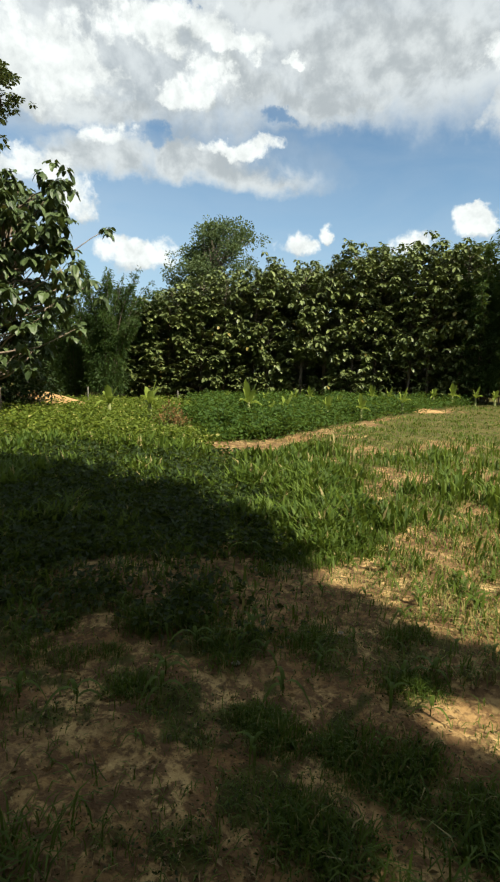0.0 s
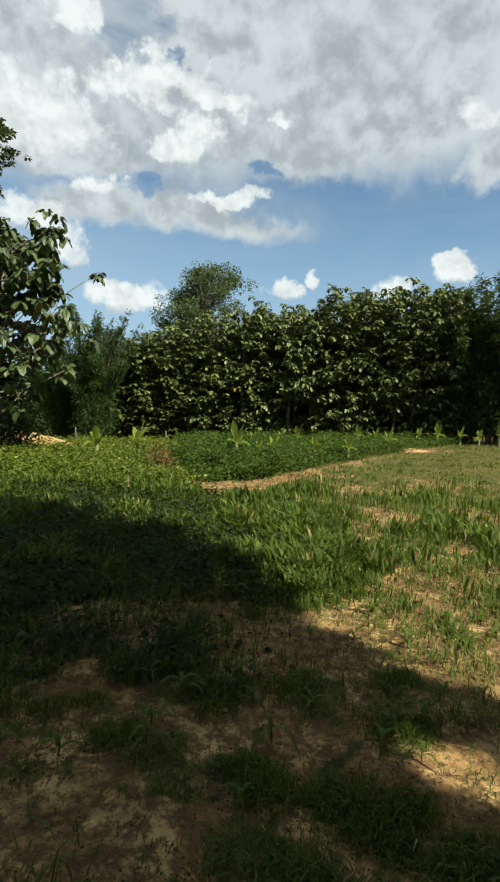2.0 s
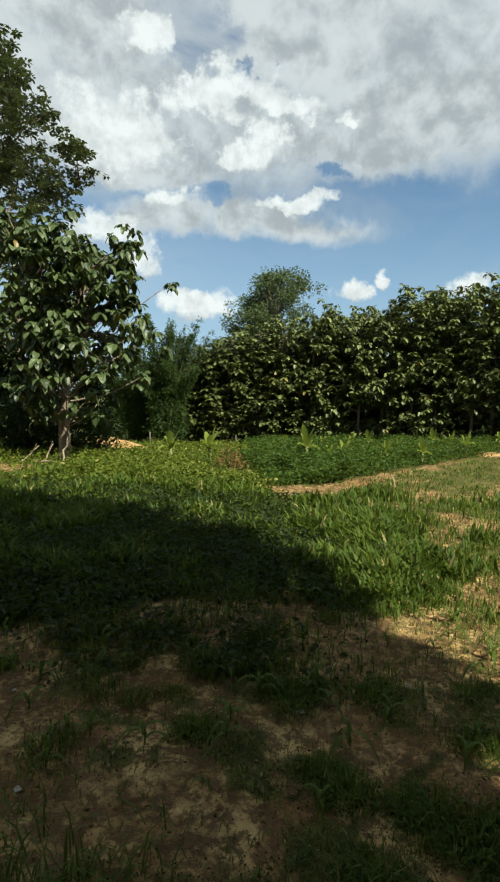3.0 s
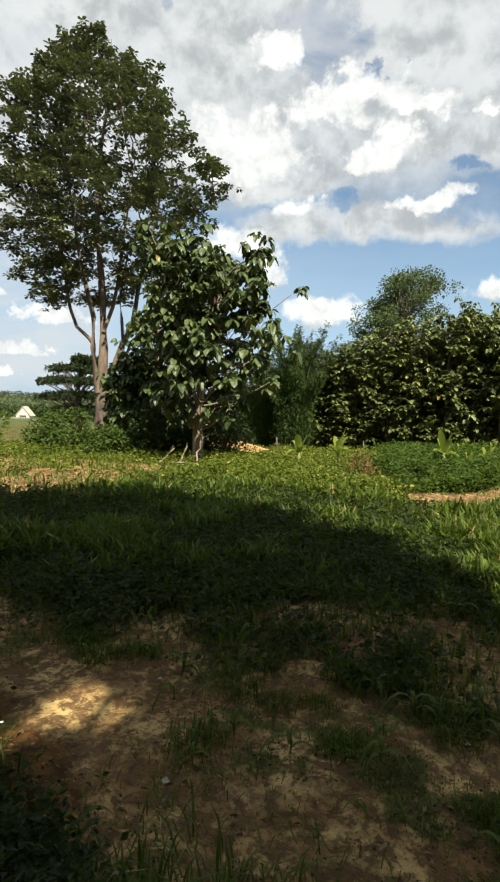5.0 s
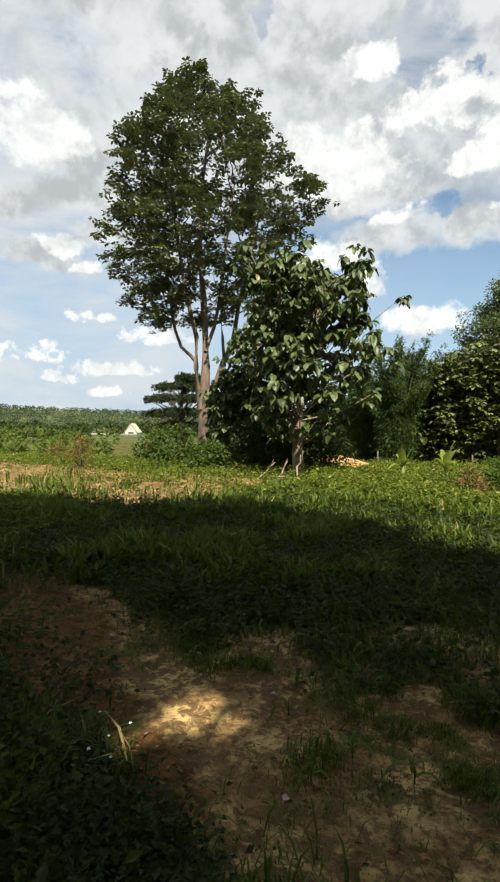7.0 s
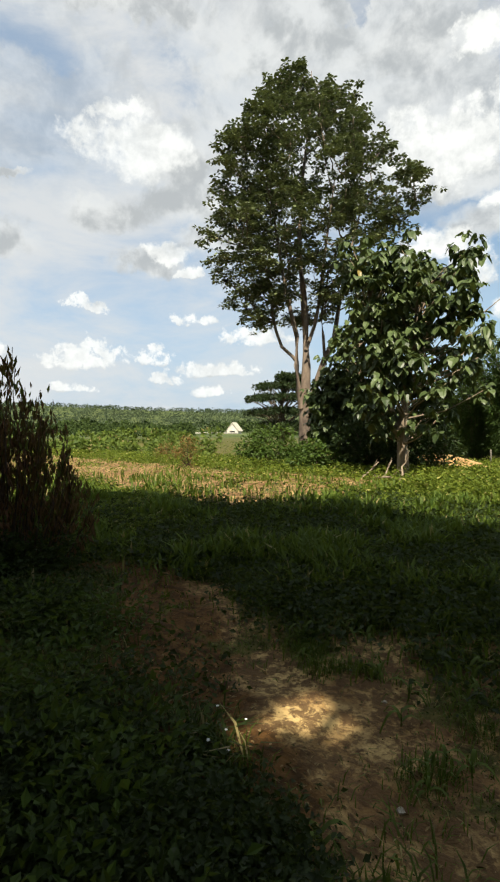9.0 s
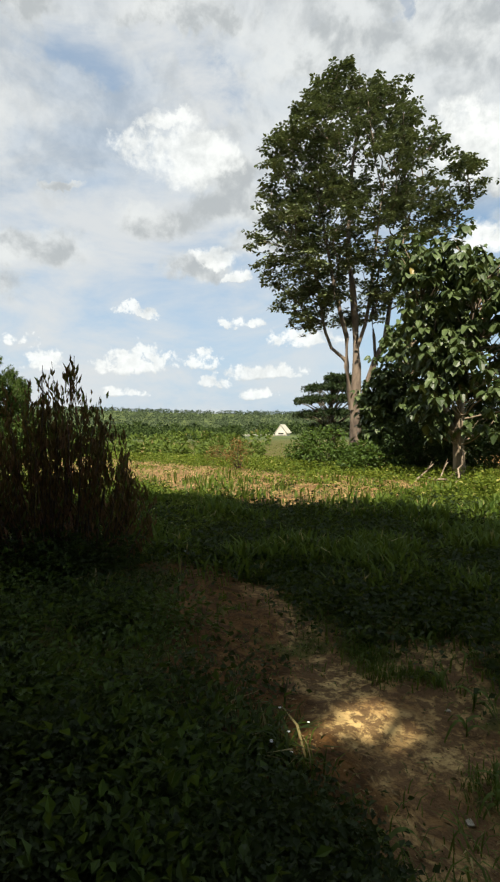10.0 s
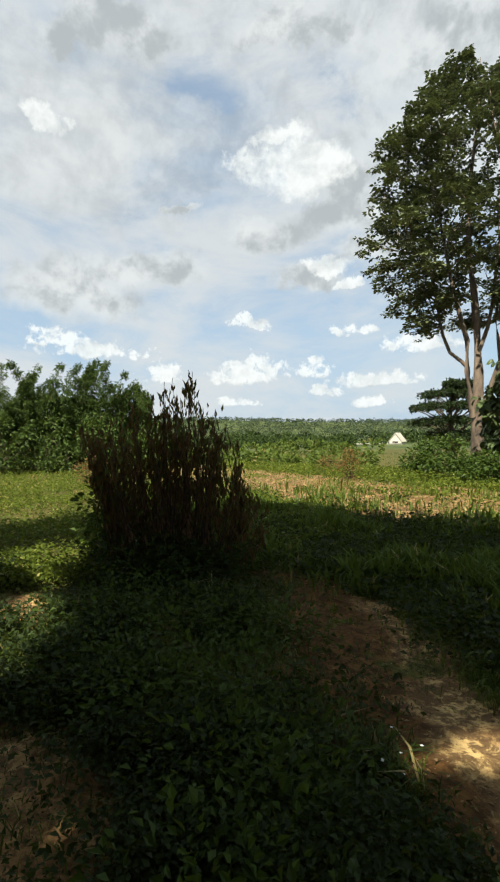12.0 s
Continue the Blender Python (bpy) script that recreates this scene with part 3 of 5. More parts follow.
    return np.clip(g, 0, 1)


def loam_at(x, y):
    """Dark red earth along the weeds beside the track and round the withered bush."""
    n = fbm(x, y, 1.6, 47)
    edge = track_side(x)
    strip = step(y + (n - 0.5) * 0.5, edge + np.interp(x, [-4.0, -2.2], [1.0, 0.55]), edge + np.interp(x, [-4.0, -2.2], [0.5, 0.10])) * step(y, edge - 0.9, edge - 0.4) * step(x, -0.9, -1.5)
    bush_x, bush_y = -5.8 * math.sin(radians(69.2)), 5.8 * math.cos(radians(69.2))
    ring = step(np.hypot(x - bush_x, y - bush_y) + (n - 0.5) * 0.9, 1.7, 0.7)
    return np.maximum(strip, ring) * step(np.hypot(x, y), 9.0, 7.0)


def make_ground():
    radii = np.concatenate([[0.0], np.geomspace(0.25, 4200, 330)])
    ang = np.radians(np.concatenate([np.arange(-40, 100, 0.5), np.arange(100, 320, 3.0)]))
    n = len(ang)
    R, A = np.meshgrid(radii[1:], ang, indexing="ij")
    x, y = -R * np.sin(A), R * np.cos(A)
    v = np.stack([x, y, ground_z(x, y)], axis=-1).reshape(-1, 3)
    v = np.concatenate([v, [[0, 0, float(ground_z(0, 0))]]])
    i, j = np.meshgrid(np.arange(len(radii) - 2), np.arange(n), indexing="ij")
    a, b = i * n + j, i * n + (j + 1) % n
    quad = np.stack([a, b, b + n, a + n], axis=-1).reshape(-1, 4)[:, ::-1]
    k = np.arange(n)
    tri = np.stack([k, np.full(n, len(v) - 1), (k + 1) % n], axis=1)
    me = mesh_of("ground", v, [tri, quad], SOIL)
    r = np.hypot(v[:, 0], v[:, 1])
    for name, value in (("growth", growth(v[:, 0], v[:, 1]) * 0.85), ("far", step(r, 32, 110)), ("loam", loam_at(v[:, 0], v[:, 1]))):
        me.attributes.new(name, "FLOAT", "POINT").data.foreach_set("value", value.astype(np.float32))
    return thing("ground", (0, 0, 0), "sandy field soil with patches of green growth", "ground", "", me, "structure")


make_ground()


# ---- plants by the hundred thousand ----
def scatter(n, r0, r1, a0=-40.0, a1=98.0):
    """Places spread so that near and far look alike in density."""
    r = np.exp(rng.uniform(np.log(r0), np.log(r1), n))
    a = np.radians(rng.uniform(a0, a1, n))
    return -r * np.sin(a), r * np.cos(a), r


def ground_at(x, y):
    return np.stack([x, y, ground_z(x, y) - 0.005], axis=1)


def blade_field(name, x, y, r, per, h0, h1, mat, label, width=0.05, lean=(0.2, 0.9)):
    n = len(x)
    x, y, r = np.repeat(x, per), np.repeat(y, per), np.repeat(r, per)
    x, y = x + rng.normal(0, 0.035, n * per) * (1 + r * 0.05), y + rng.normal(0, 0.035, n * per) * (1 + r * 0.05)
    h = rng.uniform(h0, h1, n * per) * rng.uniform(0.6, 1.1, n * per) * (0.5 + 0.5 * step(r, 3.2, 6.0) if h1 > 0.2 else 1.0)
    h = h * (0.55 + 0.8 * step(fbm(x, y, 1.5, 67), 0.3, 0.7))
    v, tri, quad = blades(ground_at(x, y), rng.uniform(0, 6.283, n * per), h, h * width + 0.0008 * r, rng.uniform(*lean, n * per))
    return thing(name, (0, 0, 0), label, "grass", "", mesh_of(name, v, [tri, quad], mat), "stuff")


def leaf_field(name, x, y, r, per, h, size, mat, label, flat=0.35, category="crop"):
    n = len(x)
    x, y, r = np.repeat(x, per), np.repeat(y, per), np.repeat(r, per)
    k = n * per
    x, y = x + rng.normal(0, 0.06, k) * (1 + r * 0.06), y + rng.normal(0, 0.06, k) * (1 + r * 0.06)
    p = ground_at(x, y)
    p[:, 2] += rng.uniform(0.02, 1.0, k) ** 0.8 * h
    t = rng.uniform(0, 6.283, k)
    d = unit(np.stack([np.cos(t), np.sin(t), rng.uniform(-0.4, 1.3, k) * flat * 2], axis=1))
    L = size * rng.uniform(0.5, 1.4, k) * (1 + r * 0.012)
    v, f = leaves(p, d, L, L * 0.55, rng.normal(0, 0.8, k))
    return thing(name, (0, 0, 0), label, category, "", mesh_of(name, v, [f], mat), "stuff")


rng = np.random.default_rng(100)
# grass and young maize in the belt before the camera, thinner to the open side
x, y, r = scatter(90000, 2.4, 14.0)
g = growth(x, y) * step(y, 2.4, 3.2) * step(x, -14, -6)
g = g * (1 - step(x, -1.4, -0.6) * step(y, banana_front(x) - 2.6, banana_front(x) - 1.4))
keep = rng.random(len(x)) < g * step(y, 11.0, 8.0) * (0.35 + 0.65 * step(y, 2.9, 3.9)) * (1 - 0.7 * step(x, 0.7, 1.7))
blade_field("tall_grass", x[keep], y[keep], r[keep], 3, 0.09, 0.27, GRASS, "dense belt of green grass and young maize", 0.095, (0.1, 0.75))
keep = (rng.random(len(x)) < g * 0.5 * step(x, 0.6, -0.4)) & (y < 9)
leaf_field("belt_weeds", x[keep], y[keep], r[keep], 4, 0.15, 0.022 + 0.006 * np.repeat(np.minimum(r[keep], 6.0), 4), SHADED_WEED, "leafy green weeds among the grass", 0.35, "weeds")
# a brighter clump of maize at the end of the belt
x, y, r = scatter(6000, 3.2, 7.0, -22.0, 6.0)
keep = (rng.random(len(x)) < 0.55) & (np.hypot((x - 0.45) * 1.1, (y - 4.7) * 0.8) + (fbm(x, y, 2.0, 77) - 0.5) < 0.85)
blade_field("maize_clump", x[keep], y[keep], r[keep], 3, 0.16, 0.30, GRASS, "bright green clump of young maize", 0.09, (0.3, 1.0))
# small weeds on bare soil
x, y, r = scatter(40000, 0.9, 6.0)
g = growth(x, y)
keep = rng.random(len(x)) < step(g, 0.3, 0.95) * 0.55 + 0.07 * step(np.hypot(x + 1.72, y - 2.0), 0.3, 0.6)
blade_field("grass_tufts", x[keep], y[keep], r[keep], 4, 0.03, 0.105, GRASS, "low grass tufts on bare sandy soil", 0.055, (0.4, 1.5))
keep = rng.random(len(x)) < step(g, 0.2, 0.9) * 0.4 + 0.015
leaf_field("soil_weeds", x[keep], y[keep], r[keep], 4, 0.035, 0.011, SHADED_WEED, "tiny broad-leaved weeds on bare soil", 0.35, "weeds")
# straw and leaf litter lying on the soil
x, y, r = scatter(15000, 0.9, 7.0)
keep = rng.random(len(x)) < 0.25 + 0.6 * step(fbm(x, y, 1.7, 55), 0.4, 0.65)
x, y, r = x[keep], y[keep], r[keep]
p = ground_at(x, y)
p[:, 2] += rng.uniform(0.004, 0.016, len(x))
t = rng.uniform(0, 6.283, len(x))
L = rng.uniform(0.008, 0.04, len(x))
v, f = leaves(p, unit(np.stack([np.cos(t), np.sin(t), rng.normal(0, 0.15, len(x))], axis=1)), L, L * rng.uniform(0.12, 0.5, len(x)), rng.normal(0, 0.4, len(x)))
thing("leaf_litter", (0, 0, 0), "dry straw and dead leaf litter on soil", "litter", "", mesh_of("leaf_litter", v, [f], LITTER, False), "stuff")
# clods of earth
x, y, r = scatter(5200, 0.9, 6.0)
keep = (rng.random(len(x)) < 0.3 + 0.7 * step(fbm(x, y, 2.2, 58), 0.45, 0.6)) & (y < 4.6)
x, y = x[keep], y[keep]
size = rng.uniform(0.004, 0.017, len(x)) ** 1.0
corner = np.array([(1, 0, 0), (-1, 0, 0), (0, 1, 0), (0, -1, 0), (0, 0, 1), (0, 0, -1)], float)
v = ground_at(x, y)[:, None] + corner[None] * size[:, None, None] * rng.uniform(0.6, 1.4, (len(x), 6, 1)) * [1.2, 1.2, 0.8] + rng.normal(0, 0.25, (len(x), 6, 3)) * size[:, None, None]
tri = np.array([(0, 2, 4), (2, 1, 4), (1, 3, 4), (3, 0, 4), (2, 0, 5), (1, 2, 5), (3, 1, 5), (0, 3, 5)])
f = (np.arange(len(x))[:, None, None] * 6 + tri[None]).reshape(-1, 3)
thing("soil_clods", (0, 0, 0), "small crumbly clods of sandy earth", "soil", "", mesh_of("soil_clods", v.reshape(-1, 3), [f], SAND_CLOD, False), "stuff")
# open dry ground and the cleared strip
x, y, r = scatter(40000, 2.5, 45.0)
g = growth(x, y)
keep = (rng.random(len(x)) < 0.6 - 0.4 * g) & (((x > 0.4) & (y < banana_front(x))) | ((x < -5) & (y > 7.0) & (y < 13)))
blade_field("dry_grass", x[keep], y[keep], r[keep], 4, 0.03, 0.10, STRAW, "thin dry grass on sandy ground", 0.05, (0.4, 1.4))
x, y, r = scatter(90000, 3.0, 60.0)
keep = (rng.random(len(x)) < growth(x, y) * 0.9 + 0.22 * step(x, 0.6, 1.6)) & (((x > 0.6) & (y < banana_front(x) - 0.4)) | (x < -9))
blade_field("field_grass", x[keep], y[keep], r[keep], 3, 0.04, 0.12, GRASS, "patchy green grass on the open field", 0.06, (0.3, 1.2))
# leafy crop on the far side of the belt, ragged where it meets the grass
x, y, r = scatter(120000, 6.5, 34.0, -6.0, 98.0)
rag = (fbm(x, y, 0.9, 71) - 0.5)
keep = (rng.random(len(x)) < growth(x, y) * (0.35 + 0.65 * step(fbm(x, y, 1.3, 73), 0.3, 0.6))) & (y + rag * 2.5 > 8.3) & (x + rag * 1.5 < -0.5 - 0.02 * y) & (y < 24)
leaf_field("leafy_crop", x[keep], y[keep], r[keep], 4, 0.08 + 0.26 * np.repeat(step(fbm(x[keep], y[keep], 1.6, 75), 0.3, 0.7), 4), 0.062, CROP, "low yellow-green leafy crop in the sun")
x, y, r = scatter(26000, 6.5, 30.0, -4.0, 98.0)
keep = (rng.random(len(x)) < growth(x, y) * 0.7) & (y > 7.0) & (x < -0.3) & (y < 20)
blade_field("crop_grass", x[keep], y[keep], r[keep], 3, 0.08, 0.22, GRASS, "green grass growing through the crop", 0.06, (0.3, 1.1))
x, y, r = scatter(70000, 4.5, 60.0, 50.0, 98.0)
keep = (rng.random(len(x)) < 0.15 + 0.8 * step(fbm(x, y, 0.9, 83), 0.35, 0.62)) & (rng.random(len(x)) < growth(x, y)) & (x < -5.5) & (y < 7.6 + 0.1 * np.abs(x))
leaf_field("sunlit_weeds", x[keep], y[keep], r[keep], 4, 0.18, 0.042, CROP, "sunlit yellow-green weeds covering the field", 0.35, "weeds")
# dark low crop under the bananas
x, y, r = scatter(74000, 8.0, 36.0, -34.0, 12.0)
keep = (y > banana_front(x) + 0.15 + (fbm(x, y, 1.2, 87) - 0.5) * 0.8) & (x > -1.1 - 0.10 * (y - 9.6) + (vnoise(y * 0.8, x * 0, 5) - 0.5) * 1.2) & (y < 26.0)
leaf_field("low_crop", x[keep], y[keep], r[keep], 4, 0.12 + 0.40 * np.repeat(step(fbm(x[keep], y[keep], 1.8, 89), 0.25, 0.75), 4), 0.068, LOW_CROP, "dense low green crop between banana plants")
# broad weeds beside the track, in uneven clumps; shade is put into their leaf colour
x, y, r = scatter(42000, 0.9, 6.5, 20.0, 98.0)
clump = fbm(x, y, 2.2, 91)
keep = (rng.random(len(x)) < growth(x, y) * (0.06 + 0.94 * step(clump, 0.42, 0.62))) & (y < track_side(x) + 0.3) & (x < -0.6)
leaf_field("shade_weeds", x[keep], y[keep], r[keep], 5, 0.03 + 0.22 * np.repeat(step(clump[keep], 0.4, 0.75), 5), 0.017 + 0.006 * np.repeat(np.minimum(r[keep], 4.5), 5), SHADED_WEED, "low broad-leaved weeds beside a bare track, shade put into their colour", 0.35, "weeds")


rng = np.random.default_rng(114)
# grass among the shaded weeds; the shade is in the blade colour
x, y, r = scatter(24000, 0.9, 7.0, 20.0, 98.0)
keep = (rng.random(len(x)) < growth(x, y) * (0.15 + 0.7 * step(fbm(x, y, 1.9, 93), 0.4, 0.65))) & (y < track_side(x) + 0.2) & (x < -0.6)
blade_field("shade_grass", x[keep], y[keep], r[keep], 4, 0.05, 0.17, SHADE_GRASS, "green grass among weeds, its colour darkened for the shade", 0.05, (0.3, 1.3))


x, y, r = scatter(9000, 1.2, 2.6, 30.0, 70.0)
keep = (rng.random(len(x)) < 0.8 * step(np.hypot(x + 1.45, (y - 1.0) * 1.1) + (fbm(x, y, 3.0, 95) - 0.5) * 0.7, 0.5, 0.15)) & (y < track_side(x) + 0.15)
blade_field("edge_grass", x[keep], y[keep], r[keep], 4, 0.06, 0.17, GRASS, "fresh green grass at the edge of the track", 0.05, (0.3, 1.2))


rng = np.random.default_rng(101)
# ---- maize seedlings on the bare soil ----
def seedling():
    root = thing("maize_seedling", (0, 0, 0), "small maize seedling with arched narrow leaves on bare soil", "seedling", "maize seedlings")
    h = 0.085
    v, f = tubes([[((0, 0, -0.02), 0.004), ((0.003, 0, h * 0.5), 0.0035), ((0, 0.002, h), 0.002)]], 5)
    part("stem", mesh_of("stem", v, f, GRASS), root)
    for k in range(4):
        t = k * 2.1 + rng.uniform(-0.4, 0.4)
        L = rng.uniform(0.13, 0.20)
        hd, sd = np.array([math.cos(t), math.sin(t), 0]), np.array([-math.sin(t), math.cos(t), 0])
        vs, fs = [], []
        for i in range(6):
            u = i / 5
            mid = np.array([0, 0, h * (0.35 + 0.2 * k)]) + hd * L * 0.9 * u + np.array([0, 0, 1]) * L * (1.15 * u - 1.65 * u * u)
            w = 0.0105 * (1 - u) ** 0.6 + 0.0008
            vs += [mid + sd * w, mid - sd * w]
            if i:
                a = 2 * i
                fs.append((a - 2, a - 1, a + 1, a))
        part("leaf", mesh_of("leaf", np.array(vs), [np.array(fs)], GRASS), root)
    return root


shoots = [seedling(), seedling(), seedling()]
placed = 0
for row in range(13):
    for k in range(23):
        x, y = -2.3 + k * 0.225 + rng.normal(0, 0.07), 1.15 + row * 0.27 + rng.normal(0, 0.05) - 0.05 * k
        if rng.random() < 0.25 or float(growth(np.array([x]), np.array([y]))[0]) > 0.85 or y < track_side(x) + 0.3 or math.hypot(x, y) < 1.75 or (math.hypot(x, y) < 2.1 and rng.random() < 0.5) or math.hypot(x + 1.75, y - 1.9) < 0.5:
            continue
        mat = Matrix.LocRotScale((x, y, float(ground_z(x, y)) - 0.004), Euler((0, 0, rng.uniform(0, 6.28))), None)
        if placed < 3:
            shoots[placed].matrix_basis = mat
        else:
            sc = rng.uniform(0.55, 1.15) * min(1.0, 0.45 + 0.2 * math.hypot(x, y))
            copy_thing(shoots[placed % 3], mat).scale = (sc, sc, sc)
        placed += 1


# ---- grass tussocks on the bare soil ----
def tussock():
    root = thing("grass_tussock", (0, 0, 0), "dark green grass tussock on bare sandy soil", "grass tussock", "grass tussocks")
    for name, n, h0, h1, wide, mat in (("tuft", 300, 0.03, 0.11, 0.17, GRASS), ("dry_tuft", 50, 0.03, 0.09, 0.17, STRAW)):
        q, t = rng.uniform(0, 1, n) ** 0.6, rng.uniform(0, 6.283, n)
        p = np.stack([np.cos(t) * q * wide, np.sin(t) * q * wide * 0.8, np.full(n, -0.01)], axis=1) + rng.normal(0, 0.02, (n, 3)) * [1, 1, 0]
        h = rng.uniform(h0, h1, n) * (1.15 - 0.6 * q)
        v, tri, quad = blades(p, t + rng.normal(0, 1.6, n), h, h * 0.06 + 0.0015, rng.uniform(0.1, 1.1, n))
        part(name, mesh_of(name, v, [tri, quad], mat), root, "", "stuff")
    return root


rng = np.random.default_rng(115)
tussocks = [tussock(), tussock(), tussock()]
placed = 0
for cx, cy, k in ((-0.42, 2.80, 3), (-0.18, 2.72, 4), (0.06, 2.62, 3), (0.47, 2.68, 2), (-0.77, 2.46, 2), (-0.54, 2.29, 2), (-0.04, 2.06, 3), (0.21, 1.94, 4), (0.42, 1.87, 4), (0.60, 1.80, 3), (0.84, 2.28, 3),
                  (0.24, 1.52, 2), (-0.88, 2.97, 1), (-1.15, 2.62, 2), (0.75, 1.60, 2), (-2.25, 2.72, 4), (-1.9, 2.55, 2), (-0.95, 2.05, 1), (0.95, 2.7, 2)):
    for _ in range(k):
        x, y = cx + rng.normal(0, 0.11), cy + rng.normal(0, 0.07)
        sc = rng.uniform(0.5, 1.0)
        mat = Matrix.LocRotScale((x, y, float(ground_z(x, y))), Euler((0, 0, rng.uniform(0, 6.28))), None)
        if placed < 3:
            tussocks[placed].matrix_basis = mat
        else:
            copy_thing(tussocks[placed % 3], mat).scale = (sc, sc, sc)
        placed += 1


# ---- trees ----
rng = np.random.default_rng(102)
def crown_points(profile, n, core=0.35):
    """Points inside a crown given as (height, radius, x offset, y offset), more of them near its skin."""
    pr = np.array(profile, float)
    z = rng.uniform(pr[0, 0], pr[-1, 0], n * 3)
    rad = np.interp(z, pr[:, 0], pr[:, 1])
    keep = rng.random(n * 3) < (rad / pr[:, 1].max()) ** 1.3 + 0.04
    z, rad = z[keep][:n], rad[keep][:n]
    t = rng.uniform(0, 6.283, len(z))
    s = np.sqrt(rng.uniform(core, 1.0, len(z))) * rng.uniform(0.85, 1.08, len(z))
    x = np.interp(z, pr[:, 0], pr[:, 2]) + np.cos(t) * rad * s
    y = np.interp(z, pr[:, 0], pr[:, 3]) + np.sin(t) * rad * s
    return np.stack([x, y, z], axis=1)


def cluster_leaves(tips, per, spread, length, aspect, droop=-0.1):
    """Small leaves in bunches round the tips; spread: one reach for all, or one for each tip."""
    k = len(tips) * per
    c = np.repeat(tips, per, axis=0)
    d = unit(rng.normal(0, 1, (k, 3)) * [1, 1, 0.65] + [0, 0, 0.12])
    p = c + d * np.repeat(np.broadcast_to(spread, len(tips)), per)[:, None] * rng.uniform(0.1, 1.0, (k, 1)) ** 0.6
    L = length * rng.uniform(0.6, 1.25, k)
    v, f = leaves(p, unit(d + [0, 0, droop]), L, L * aspect, rng.normal(0, 0.7, k))
    return v, [f]


def whorls(tips, per, length, aspect, low, high, droop, fine_leaf=True):
    """Leaves standing round each twig's end like the spokes of a wheel, between two slopes."""
    k = len(tips) * per
    c = np.repeat(tips, per, axis=0)
    t = np.repeat(rng.uniform(0, 6.283, len(tips)), per) + np.tile(np.arange(per) * 6.283 / per, len(tips)) + rng.normal(0, 0.3, k)
    d = unit(np.stack([np.cos(t), np.sin(t), rng.uniform(low, high, k)], axis=1))
    L = length * rng.uniform(0.55, 1.2, k)
    v, tri, quad = (big_leaves if fine_leaf else broad_leaves)(c + d * 0.04, d, L, L * aspect * rng.uniform(0.8, 1.15, k), rng.normal(0, 0.3, k), droop)
    return v, [tri, quad]


def outline_points(left, right, n, depth, c, s, gaps=0.25, seed=12, size=0.9, skin=0.25):
    """Points in a crown given by its two sides as (height, offset) lines; gaps: how much of it noise leaves open."""
    left, right = np.array(left, float), np.array(right, float)
    z = rng.uniform(min(left[0, 0], right[0, 0]), max(left[-1, 0], right[-1, 0]), n * 4)
    a, b = np.interp(z, left[:, 0], left[:, 1]), np.interp(z, right[:, 0], right[:, 1])
    keep = rng.random(n * 4) < np.clip(b - a, 0.2, None) / (right[:, 1].max() - left[:, 1].min())
    z, a, b = z[keep][:n], a[keep][:n], b[keep][:n]
    t, q = rng.uniform(0, 6.283, len(z)), np.sqrt(rng.uniform(skin, 1.0, len(z)))
    o = (a + b) / 2 + (b - a) / 2 * np.cos(t) * q
    w = np.minimum((b - a) / 2, depth) * np.sin(t) * q
    p = np.stack([c * o - s * w, s * o + c * w, z], axis=1)
    return p[vnoise(o * size + seed, z * size, seed) > gaps]


def tree(name, at, label, trunk, limbs, crown, leaf, bark, group="", category="tree"):
    """trunk: one line of (point, radius); limbs: thin lines, joined to the trunk; crown: vertices and faces."""
    root = thing(name, at, label, category, group)
    v, f = tubes([trunk], 10)
    v2, f2 = tubes(limbs, 5)
    part("trunk", mesh_of("trunk", np.concatenate([v, v2]), [*f, *[q + len(v) for q in f2]], bark), root)
    part("crown", mesh_of("crown", crown[0], crown[1], leaf, False), root)
    return root


def place(a, d):
    x, y = -d * math.sin(radians(a)), d * math.cos(radians(a))
    return (x, y, float(ground_z(x, y)) - 0.03)


def toward(line, z):
    """The point of a trunk line at height z."""
    pts = np.array([q[0] for q in line])
    return np.array([np.interp(z, pts[:, 2], pts[:, i]) for i in range(3)])


